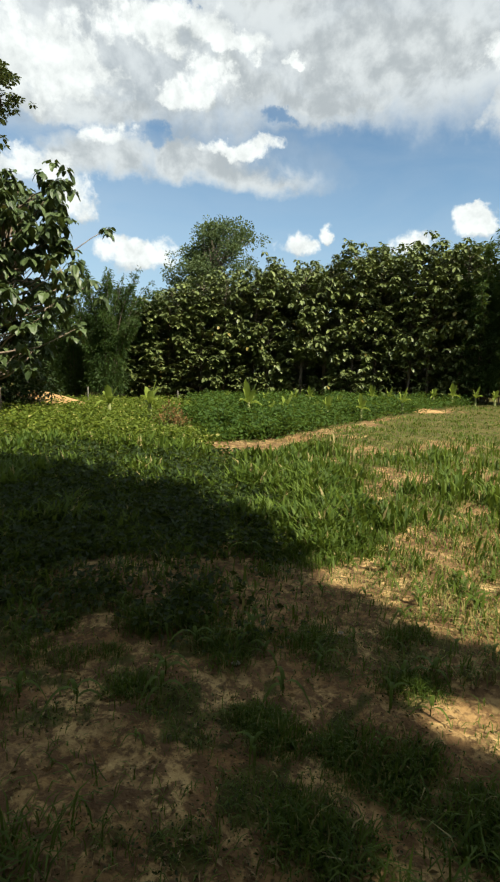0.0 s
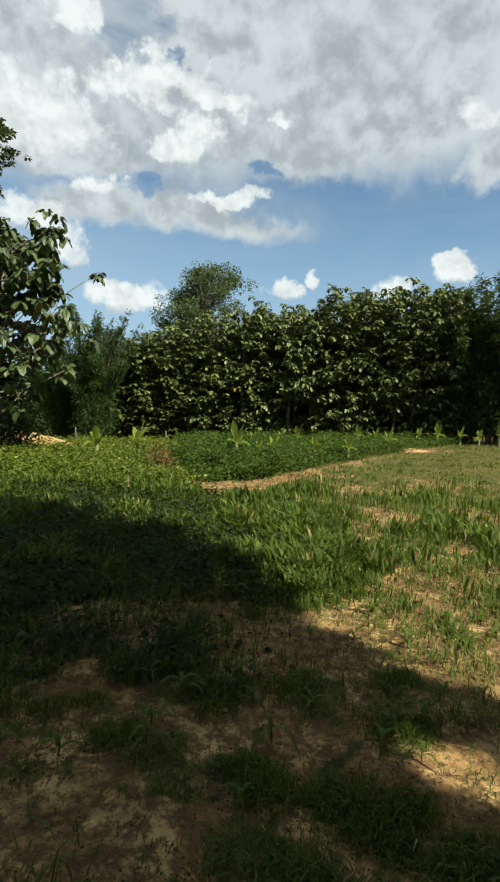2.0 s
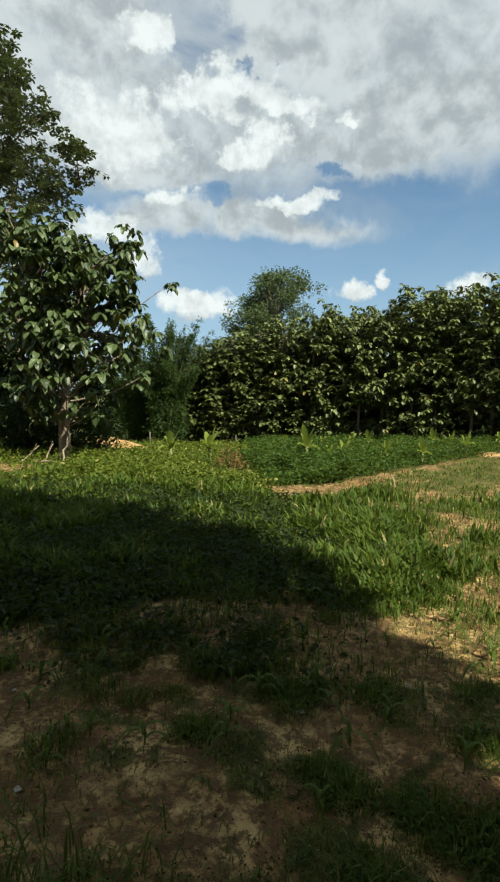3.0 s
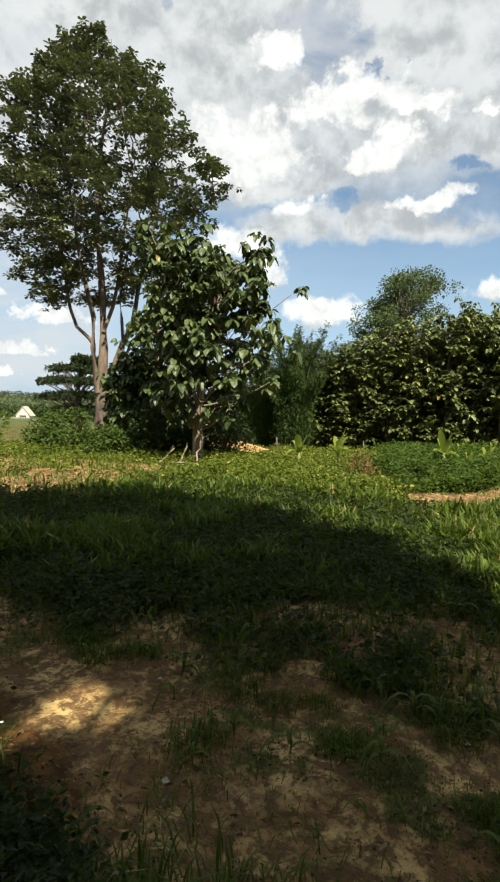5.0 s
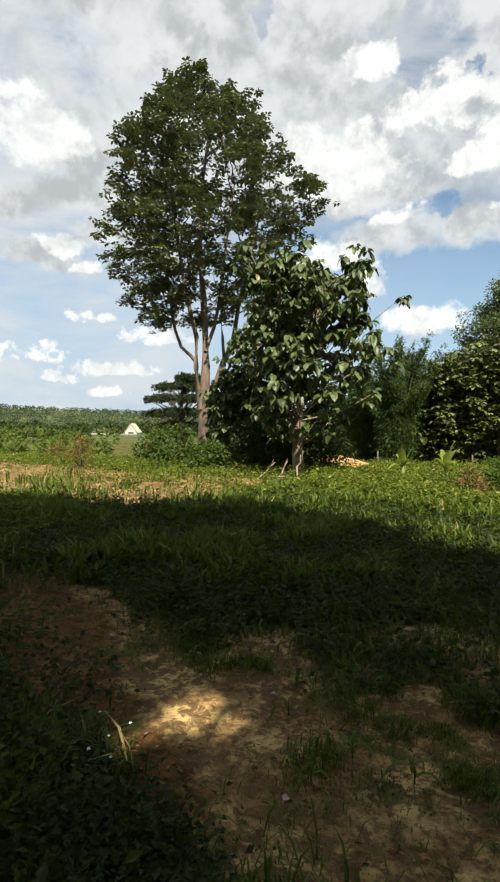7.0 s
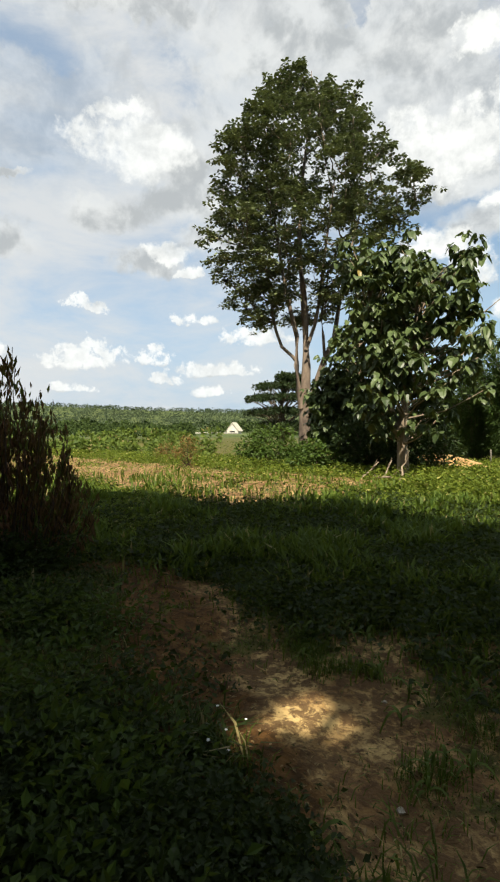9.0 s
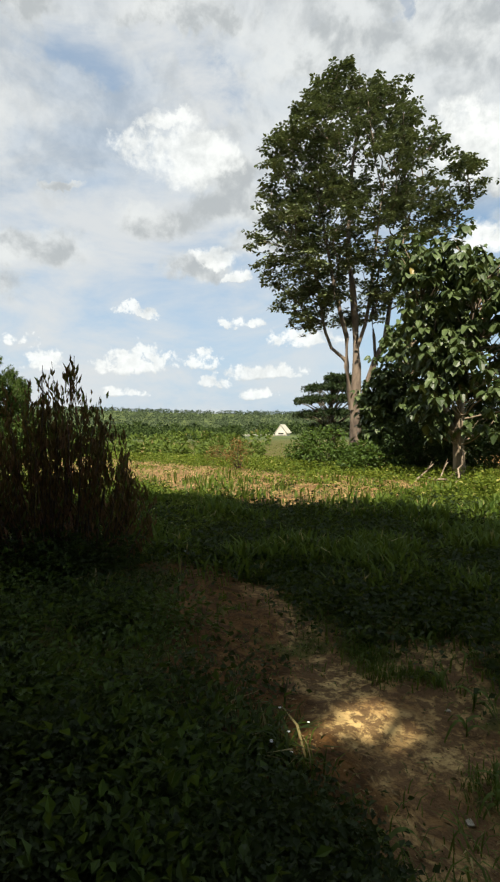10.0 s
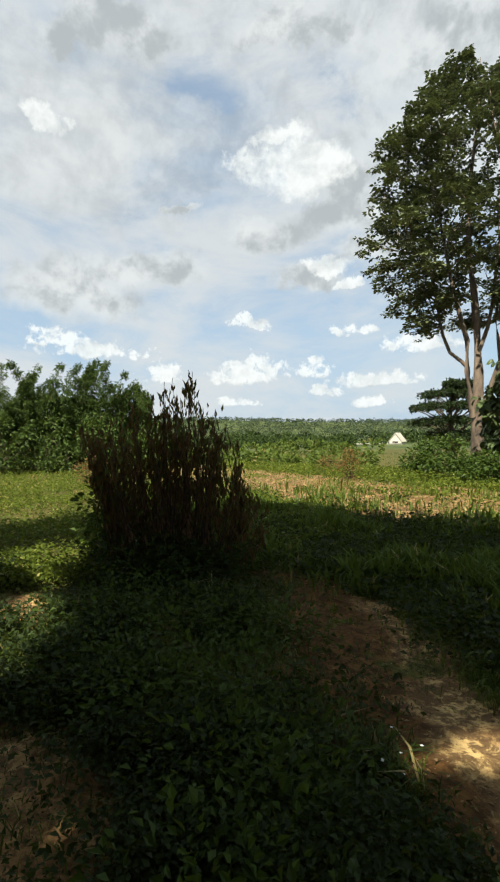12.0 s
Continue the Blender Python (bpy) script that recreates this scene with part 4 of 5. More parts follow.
def tall_tree():
    """Tall roadside tree with a pale forked trunk and an open crown."""
    base = place(35.9, 20.0)
    c, s = math.cos(radians(35.9)), math.sin(radians(35.9))      # picture's right at the tree: (c, s)

    def at(right, away, z):
        return np.array([c * right - s * away, s * right + c * away, z])
    trunk = [(at(-0.16, 0, -0.2), 0.295), (at(-0.16, 0, 0.5), 0.238), (at(-0.16, 0, 1.6), 0.213), (at(-0.14, 0, 2.7), 0.193), (at(-0.10, 0, 3.8), 0.164), (at(-0.15, 0.05, 5.5), 0.139),
             (at(-0.24, 0.1, 6.8), 0.119), (at(-0.40, 0.1, 8.0), 0.098), (at(-0.35, 0.1, 10.2), 0.07), (at(-0.02, 0, 12.9), 0.037), (at(0.05, 0, 14.7), 0.01)]
    right_fork = [(at(-0.08, -0.10, 1.9), 0.123), (at(0.10, -0.12, 2.45), 0.123), (at(0.33, -0.14, 3.3), 0.119), (at(0.58, -0.12, 4.05), 0.111), (at(0.91, -0.1, 4.7), 0.098), (at(1.10, 0, 6.0), 0.074), (at(1.36, 0.1, 7.5), 0.053), (at(1.9, 0.1, 9.6), 0.025)]
    left_fork = [(at(-0.42, -0.15, 3.9), 0.07), (at(-0.62, -0.2, 4.15), 0.066), (at(-1.02, -0.3, 4.5), 0.061), (at(-1.24, -0.3, 5.1), 0.056), (at(-1.36, -0.3, 5.7), 0.051), (at(-1.48, -0.3, 6.7), 0.043), (at(-1.80, -0.3, 7.9), 0.031), (at(-2.4, -0.3, 9.4), 0.016)]
    inner = [(at(-0.30, -0.14, 2.2), 0.115), (at(-0.38, -0.20, 2.9), 0.111), (at(-0.47, -0.22, 3.8), 0.102), (at(-0.46, -0.2, 4.9), 0.09), (at(-0.64, -0.2, 5.6), 0.082), (at(-0.97, -0.3, 7.1), 0.061), (at(-1.3, -0.3, 9.2), 0.041), (at(-1.6, -0.2, 11.4), 0.016)]
    second = [(at(-0.11, -0.1, 4.4), 0.074), (at(0.20, -0.15, 5.3), 0.07), (at(0.34, -0.2, 6.0), 0.061), (at(0.6, -0.2, 8.2), 0.045), (at(0.9, -0.2, 10.6), 0.021)]
    fork_branch = [(at(0.58, -0.12, 4.1), 0.061), (at(0.52, -0.2, 4.9), 0.057), (at(0.44, -0.2, 5.6), 0.049), (at(0.7, -0.2, 7.2), 0.033), (at(1.2, -0.4, 8.4), 0.016)]
    left = [(5.3, -2.1), (6.0, -2.9), (7.2, -3.25), (8.2, -3.85), (8.9, -3.95), (9.8, -3.15), (10.8, -3.35), (11.8, -3.15), (12.6, -3.05), (13.1, -2.4), (13.8, -1.9), (14.2, -1.1), (14.4, -0.1)]
    right = [(5.3, -0.6), (6.0, 2.0), (8.2, 3.15), (9.1, 3.55), (10.1, 4.05), (10.7, 3.85), (11.8, 2.8), (12.8, 1.95), (13.8, 1.35), (14.2, 0.5), (14.4, 0.2)]
    heads = outline_points(left, right, 470, 3.2, c, s, 0.20, 12, 0.95, 0.10)
    edge = np.array([at(np.interp(z, [q[0] for q in line], [q[1] for q in line]) * rng.uniform(0.95, 1.04), rng.normal(0, 0.6), z) for line in (left, right) for z in np.linspace(5.6, 14.2, 20)])
    heads = np.concatenate([heads, edge])
    tips = np.repeat(heads, 10, axis=0) + rng.normal(0, 0.24, (len(heads) * 10, 3)) * [1, 1, 0.42]
    stems = [trunk, right_fork, left_fork, inner, second, fork_branch]
    pool = [(toward(st, z), k, 0) for k, st in enumerate(stems) for z in np.linspace(st[0][0][2] + 1.6, st[-1][0][2], 14)]
    pool = [w for w in pool if w[0][2] > 4.6]
    near = [min(np.linalg.norm(q - w[0]) for w in pool) for q in heads]
    limbs, owner = [], []
    for i in np.argsort(near):
        q = heads[i]
        cost = [np.linalg.norm((q - w[0]) * [1, 1, 0.8]) + 1.5 * max(0.0, w[0][2] - q[2] + 0.1) + 0.25 * w[2] for w in pool]
        start, k, order = pool[int(np.argmin(cost))]
        limbs.append(bent(start, q, 0.034 if order == 0 else 0.022, 0.010, 5, 0.04, 0.06))
        owner.append(k)
        pool.append((q, k, order + 1))
    crown = whorls(tips, 11, 0.165, 0.62, -0.5, 0.7, 0.2, False)
    root = thing("roadside_tree", base, "tall tree with pale forked trunk and airy dark green crown", "tree")
    v, f = tubes([trunk], 12)
    made = [part("trunk", mesh_of("trunk", v, f, PALE_BARK), root, "pale mottled grey-brown trunk")]
    for line in (right_fork, left_fork, inner, second, fork_branch):
        v, f = tubes([line], 9)
        made.append(part("limb", mesh_of("limb", v, f, PALE_BARK), root))
    for line, k in zip(limbs, owner):
        v, f = tubes([line], 5)
        part("branch", mesh_of("branch", v, f, PALE_BARK), made[k])
    part("crown", mesh_of("crown", crown[0], crown[1], TALL_LEAF, False), root)


def near_teak():
    """Young broad-leaved tree with large hanging leaves."""
    a = 25.6
    base = place(a, 14.2)
    c, s = math.cos(radians(a)), math.sin(radians(a))

    def at(right, away, z):
        return np.array([c * right - s * away, s * right + c * away, z])
    trunk = [(at(-0.16, 0, -0.15), 0.19), (at(-0.16, 0, 0.4), 0.15), (at(-0.19, 0, 1.3), 0.125), (at(-0.05, 0, 2.6), 0.09), (at(0.2, 0, 4.2), 0.05), (at(0.5, 0, 5.5), 0.015)]
    fork = [(at(-0.17, 0, 0.9), 0.08), (at(-0.5, 0, 1.9), 0.07), (at(-0.9, 0.1, 3.4), 0.05), (at(-1.2, 0.1, 5.8), 0.015)]
    left = [(1.25, -1.0), (2.1, -1.45), (3.6, -1.45), (4.6, -1.2), (5.2, -1.3), (5.7, -1.0)]
    right = [(1.25, 1.2), (1.5, 1.75), (3.1, 1.95), (4.5, 1.85), (5.2, 1.55), (5.7, 1.3)]
    heads = outline_points(left, right, 165, 1.7, c, s, 0.20, 5, 1.5, 0.12)
    upper = np.array([at(rng.uniform(-1.8, -0.2), rng.uniform(-0.5, 0.5), rng.uniform(4.9, 6.2)) for _ in range(16)])
    heads = np.concatenate([heads, upper])
    tips = np.repeat(heads, 4, axis=0) + rng.normal(0, 0.22, (len(heads) * 4, 3)) * [1, 1, 0.6]
    lone = np.array([at(2.54, 0, 4.82), at(2.60, 0.1, 4.74), at(2.47, -0.1, 4.76)])
    limbs = [fork]
    for q in heads:
        st = trunk if q @ np.array([c, s, 0]) > -0.5 else fork
        limbs.append(bent(toward(st, np.clip(q[2] - 0.7, 0.9, 5.3)), q, 0.026, 0.008, 5, 0.05))
    limbs.append(bent(toward(trunk, 3.4), lone[0], 0.03, 0.006, 7, 0.03, 0.02))
    va, fa = whorls(tips, 9, 0.235, 0.74, -0.9, 0.35, 0.55)
    vb, fb = whorls(lone, 8, 0.21, 0.78, -0.8, 0.3, 0.5)
    v = np.concatenate([va, vb])
    tree("teak_tree", base, "young teak tree with large drooping green leaves", trunk, limbs, (v, [np.concatenate([p, q + len(va)]) for p, q in zip(fa, fb)]), TEAK_LEAF, TEAK_BARK)


def far_teak(a, d, height, radius):
    """A smaller broad-leaved tree between the two large ones."""
    trunk = [((0, 0, -0.2), 0.12), ((0.05, 0, height * 0.3), 0.09), ((-0.05, 0.05, height * 0.65), 0.05), ((0, 0, height * 0.92), 0.012)]
    heads = crown_points([(0.8, radius * 0.6, 0, 0), (height * 0.4, radius, 0, 0), (height * 0.7, radius * 0.9, 0, 0), (height, radius * 0.35, 0, 0)], 90, 0.2)
    tips = np.repeat(heads, 4, axis=0) + rng.normal(0, 0.22, (len(heads) * 4, 3)) * [1, 1, 0.6]
    limbs = [bent(toward(trunk, np.clip(q[2] - 0.5, 0.5, height * 0.9)), q, 0.022, 0.007, 4, 0.04) for q in heads]
    tree("teak_tree", place(a, d), "small broad-leaved teak tree between two larger trees", trunk, limbs, whorls(tips, 8, 0.25, 0.70, -0.85, 0.5, 0.5), TEAK_LEAF, TEAK_BARK)


def stand_tree(height):
    """One plantation tree: a thin stem, whorls of large leaves to the ground."""
    trunk = [((0, 0, -0.2), 0.09), ((0.02, 0.03, 1.5), 0.075), ((-0.05, 0.0, 3.5), 0.06), ((0.05, 0.03, height * 0.7), 0.03), ((0.0, 0.0, height * 0.9), 0.01)]
    pr = [(0.35, 0.8, 0, 0), (1.4, 1.2, 0, 0), (3.2, 1.35, 0, 0), (height * 0.72, 1.25, 0, 0), (height * 0.9, 0.95, 0, 0), (height, 0.5, 0, 0)]
    heads = crown_points(pr, 96, 0.25)
    tips = np.repeat(heads, 4, axis=0) + rng.normal(0, 0.24, (len(heads) * 4, 3)) * [1, 1, 0.9]
    limbs = [bent(toward(trunk, np.clip(q[2] - 0.4, 0.4, height)), q, 0.02, 0.006, 4) for q in heads]
    crown = whorls(tips, 8, 0.235, 0.68, -0.8, 0.65, 0.42, False)
    return tree("plantation_tree", (0, 0, 0), "slender teak plantation tree with large light-tipped leaves", trunk, limbs, crown, STAND_LEAF, BARK, "teak plantation row")


def far_crown_tree():
    base = place(4.7, 40.0)
    trunk = [((0, 0, -0.3), 0.3), ((0.1, 0, 4), 0.24), ((-0.1, 0, 7), 0.14), ((0.2, 0, 10), 0.03)]
    c, s = math.cos(radians(4.3)), math.sin(radians(4.3))
    rows = [(6.0, 2.2, -0.9), (7.5, 2.6, -0.4), (8.8, 3.0, 0.0), (10.0, 2.6, 0.5), (11.2, 2.2, 0.9), (12.2, 1.4, 0.9)]
    heads = crown_points([(z, r, c * o, s * o) for z, r, o in rows], 95, 0.2)
    tips = np.repeat(heads, 5, axis=0) + rng.normal(0, 0.33, (len(heads) * 5, 3)) * [1, 1, 0.7]
    limbs = [bent(toward(trunk, max(3.5, q[2] - 2.5)), q, 0.06, 0.015, 4) for q in heads]
    tree("forest_tree", base, "tall green tree rising behind the plantation, paled in colour for haze", trunk, limbs, cluster_leaves(tips, 48, 0.45, 0.18, 0.6), CROWN_LEAF, BARK)


def bamboo(at, height, radius, culms, leaf, label, name="bamboo_clump", size=0.22, low=0.15, fluff=0.16, per=18):
    root = thing(name, at, label, "bamboo")
    lines, tips, reach = [], [], []
    for _ in range(culms):
        t, q = rng.uniform(0, 6.283), rng.uniform(0.3, 1.0)
        h = height * rng.uniform(0.6, 1.0)
        b = np.array([math.cos(t), math.sin(t), 0]) * radius * 0.25 * q
        out = np.array([math.cos(t), math.sin(t), 0]) * radius * q
        line = [(b + out * (s ** 2.2) + np.array([0, 0, h * (s - 0.12 * s ** 4)]), 0.03 * (1 - 0.85 * s)) for s in np.linspace(0, 1, 7)]
        lines.append(line)
        pts = np.array([w[0] for w in line])
        s = rng.uniform(low, 1.0, 34)
        k = np.stack([np.interp(s, np.linspace(0, 1, 7), pts[:, i]) for i in range(3)], axis=1)
        tips.append(k + rng.normal(0, fluff, k.shape) * radius * [1, 1, 0.7] * (1.5 - 1.35 * s[:, None]))
        reach.append(0.50 - 0.42 * s)
    for line in lines:
        v, f = tubes([line], 4)
        part("culm", mesh_of("culm", v, f, BARK), root)
    v, f = cluster_leaves(np.concatenate(tips), per, np.concatenate(reach), size, 0.22, -0.45)
    part("foliage", mesh_of("foliage", v, f, leaf, False), root)
    return root


def bush(name, at, height, radius, n, leaf, label, size=0.12, per=26, group=""):
    root = thing(name, at, label, "bush", group)
    tips = crown_points([(0.05, radius * 0.75, 0, 0), (height * 0.4, radius, 0, 0), (height * 0.75, radius * 0.8, 0, 0), (height, radius * 0.3, 0, 0)], n, 0.15)
    stems = [bent((rng.normal(0, 0.1), rng.normal(0, 0.1), -0.1), q, 0.02, 0.005, 4) for q in tips[::4]]
    if name == "weed_clump":
        for line in stems[::2]:
            v, f = tubes([line], 4)
            part("stem", mesh_of("stem", v, f, SHADE_GRASS), root)
        stems = []
    v, f = tubes(stems, 4) if stems else (None, None)
    if stems:
        part("stems", mesh_of("stems", v, f, BARK), root, "", "stuff")
    v, f = cluster_leaves(tips, per, 0.28 * max(1, radius * 0.4), size, 0.55, -0.2)
    part("foliage", mesh_of("foliage", v, f, leaf, False), root)
    return root


rng = np.random.default_rng(103)
tall_tree()
rng = np.random.default_rng(31)
near_teak()
far_teak(33.2, 17.6, 3.3, 1.0)
far_teak(30.6, 17.8, 5.4, 1.25)
rng = np.random.default_rng(32)
far_crown_tree()

rng = np.random.default_rng(104)
variants = [stand_tree(6.6), stand_tree(7.3), stand_tree(7.9)]
for row in range(4):
    for i in range(13):
        d = 26.5 + row * 1.8
        a = 11.5 - i * 2.75 + rng.uniform(-0.7, 0.7) - (row % 2) * 1.3
        top = np.interp(a, [-24, -18, -11, -6, -1, 3, 8, 12], [8.0, 7.6, 7.6, 7.3, 6.8, 6.3, 5.7, 4.9])
        k = int(rng.integers(0, 3))
        p = place(a, d)
        sc = top / (6.6, 7.3, 7.9)[k] * rng.uniform(0.9, 1.03)
        mat = Matrix.LocRotScale(p, Euler((0, 0, rng.uniform(0, 6.28))), None)
        if row * 13 + i < 3:
            sc = top / (6.6, 7.3, 7.9)[i]
            variants[i].matrix_basis = Matrix.LocRotScale(p, Euler((0, 0, 1.3 * i)), (1.0, 1.0, sc))
        else:
            copy_thing(variants[k], mat).scale = (1.0, 1.0, sc)

rng = np.random.default_rng(105)
bamboo(place(15.5, 25.0), 6.8, 1.6, 40, MID_BAMBOO_LEAF, "dark green feathery bamboo clump beside the plantation", "bamboo_clump", 0.17, 0.1, 0.10)
bamboo(place(12.4, 27.0), 6.2, 1.5, 34, MID_BAMBOO_LEAF, "dark green feathery bamboo clump beside the plantation", "bamboo_clump", 0.17, 0.1, 0.10)
bamboo(place(18.6, 27.0), 5.8, 1.8, 34, MID_BAMBOO_LEAF, "dark green feathery bamboo clump in shade", "bamboo_clump", 0.17, 0.1, 0.10)
for a, d, h in ((-23.5, 26.5, 8.6), (-26.5, 26.0, 9.0), (-29.5, 26.0, 9.0), (-33, 26.0, 9.0)):
    bamboo(place(a, d), h, 1.9, 30, BAMBOO_LEAF, "tall dark bamboo clump at the end of the plantation", "tall_bamboo_clump", 0.24)
for a, h, w in ((75.3, 5.3, 1.7), (78.4, 5.5, 1.7), (81.6, 5.2, 1.8), (85.0, 5.4, 1.8), (71.2, 4.9, 0.7), (72.9, 4.0, 1.1)):
    bamboo(place(a, 24.0 + (a % 3)), h * 1.06, w, int(9 * w), PALE_BAMBOO_LEAF, "light green feathery bamboo clump on the open field", "feathery_bamboo_clump", 0.15, 0.3, 0.07, 34)
    bush("bamboo_undergrowth", place(a, 23.0 + (a % 3)), h * 0.45, 1.4, 70, PALE_BAMBOO_LEAF, "leafy scrub at the foot of the bamboo", 0.16, 34)



rng = np.random.default_rng(106)
# dark bushes added behind the plantation to block light coming through it
under = bush("undergrowth", place(22.0, 34.5), 4.6, 2.3, 130, DARK_LEAF, "dark bushes added behind the plantation to stop light in its gaps", 0.3, 34, "undergrowth behind the plantation")
for i in range(15):
    copy_thing(under, Matrix.LocRotScale(place(18.5 - i * 3.6, 34.5 + (i % 2) * 0.8), Euler((0, 0, i * 1.7)), None))


def rain_tree():
    """Dark flat-topped tree in layers."""
    base = place(38.6, 38.0)
    trunk = [((0, 0, -0.3), 0.35), ((0.2, 0, 1.5), 0.28), ((0, 0, 3.4), 0.16), ((0.3, 0, 5.4), 0.04)]
    tips = []
    for z, r, o in ((5.6, 1.2, 0.7), (5.0, 2.2, 0.1), (4.2, 3.1, -0.3), (3.2, 3.0, -0.1), (2.2, 2.2, 0.5)):
        k = crown_points([(z - 0.10, r, 0.79 * o, 0.61 * o), (z + 0.12, r * 0.75, 0.79 * o, 0.61 * o)], 80, 0.05)
        k[:, 2] += -0.10 * np.hypot(k[:, 0], k[:, 1]) + 0.15
        tips.append(k)
    tips = np.concatenate(tips)
    limbs = [bent(toward(trunk, np.clip(q[2] - 1.2, 0.8, 5.2)), q, 0.07, 0.015, 4, -0.05) for q in tips[::4]]
    tree("rain_tree", base, "dark layered spreading tree behind the bushes", trunk, limbs, cluster_leaves(tips, 52, 0.20, 0.17, 0.5), RAIN_LEAF, BARK)


rng = np.random.default_rng(107)
rain_tree()
bush("dense_bush", place(39.8, 17.5), 1.3, 1.25, 90, BUSH_LEAF, "rounded dense green bush on the field edge", 0.13, 40)
bush("dense_bush", place(35.0, 16.0), 0.85, 0.9, 50, BUSH_LEAF, "low green bush under the tall tree", 0.12, 36)
bush("dark_thicket", place(28.6, 15.6), 2.0, 1.3, 80, DARK_LEAF, "dark tangled thicket under the teak tree", 0.11, 34)
bush("dark_thicket", place(30.8, 16.0), 1.8, 1.1, 60, DARK_LEAF, "dark tangled thicket under the teak tree", 0.11, 34)
bush("dark_thicket", place(26.3, 15.7), 2.1, 1.0, 90, DARK_LEAF, "dark tangled thicket behind the teak trunk", 0.11, 34)


bush("dark_thicket", place(23.8, 16.2), 1.9, 1.0, 80, DARK_LEAF, "dark tangled thicket behind the teak trunk", 0.11, 34)


def red_bush():
    """Tall withered weeds: upright stalks with hanging seed spikes and curled brown leaves."""
    base = place(69.2, 5.8)
    root = thing("withered_bush", base, "tall withered red-brown bush with upright seed spikes", "bush")
    c, s = math.cos(radians(69.2)), math.sin(radians(69.2))
    stalks, tips = [], []
    for _ in range(165):
        u, w = rng.uniform(-1, 1), rng.uniform(-1, 1)
        b = np.array([c * u * 0.55 - s * w * 0.42, s * u * 0.55 + c * w * 0.42, -0.05])
        h = float(np.interp(u, [-1, -0.83, -0.37, -0.16, 0.08, 0.32, 0.48, 0.66, 0.82, 1.0], [1.6, 1.75, 1.84, 2.06, 2.2, 2.1, 1.85, 1.5, 1.1, 0.78])) * (1 - 0.22 * w * w) * rng.uniform(0.42, 1.0) ** 0.55
        e = b * [1.62, 1.62, 0] + np.array([rng.normal(0, 0.05), rng.normal(0, 0.05), h])
        line = bent(b, e, 0.008, 0.003, 5, 0.0, 0.025)
        stalks.append(line)
        pts = np.array([q[0] for q in line])
        t = rng.uniform(0.15, 1.0, 18) ** 0.65
        k = np.stack([np.interp(t, np.linspace(0, 1, 5), pts[:, i]) for i in range(3)], axis=1)
        tips.append(k + rng.normal(0, 0.022, k.shape) * (1.8 - t[:, None]))
    for line in stalks:
        v, f = tubes([line], 4)
        part("stalk", mesh_of("stalk", v, f, DARK_STALK), root)
    c = np.concatenate(tips)
    c = np.repeat(c, 2, axis=0) + rng.normal(0, 0.018, (len(c) * 2, 3))
    n = len(c)
    t = rng.uniform(0, 6.283, n)
    sgn = np.where(rng.random(n) < 0.6, 1.0, -1.0)
    d = unit(np.stack([np.cos(t) * 0.3, np.sin(t) * 0.3, sgn * rng.uniform(0.6, 1.2, n)], axis=1))
    L = rng.uniform(0.05, 0.12, n)
    v, f = leaves(c, d, L, L * 0.28, rng.uniform(0, 6.283, n), 0.3)
    part("withered_leaves", mesh_of("withered_leaves", v, [f], RED_LEAF, False), root, "", "stuff")


rng = np.random.default_rng(108)
red_bush()
# these weeds carry the shade under the bush in their leaf colour
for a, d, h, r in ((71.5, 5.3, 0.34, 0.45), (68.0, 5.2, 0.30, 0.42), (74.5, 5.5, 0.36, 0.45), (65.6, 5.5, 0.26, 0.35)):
    bush("weed_clump", place(a, d), h, r, 46, SHADED_WEED, "low leafy weeds at the foot of the withered bush, coloured dark for shade", 0.06, 22)

bush("weed_clump", place(75.2, 6.3), 0.95, 0.36, 60, LUSH_WEED, "leafy green weeds beside the withered bush", 0.075, 16)

# fuller clumps among the weeds in the shade
for x, y, h, r in ((-2.3, 0.95, 0.17, 0.30), (-1.9, 0.78, 0.20, 0.26), (-2.75, 1.25, 0.16, 0.32), (-1.75, 0.9, 0.14, 0.24), (-3.1, 0.8, 0.22, 0.34), (-3.5, 1.5, 0.20, 0.36), (-1.55, 0.45, 0.16, 0.24),
                   (-2.8, 0.80, 0.18, 0.28), (-3.9, 1.0, 0.24, 0.4), (-1.3, 0.75, 0.12, 0.2), (-3.2, 1.85, 0.16, 0.3), (-1.95, 1.2, 0.12, 0.22), (-4.5, 1.35, 0.24, 0.4), (-1.2, 0.35, 0.15, 0.22)):
    bush("weed_clump", (x, y, float(ground_z(x, y)) - 0.01), h, r, 46, LUSH_WEED, "lush green leafy weeds in the shade beside the track", 0.048, 14)


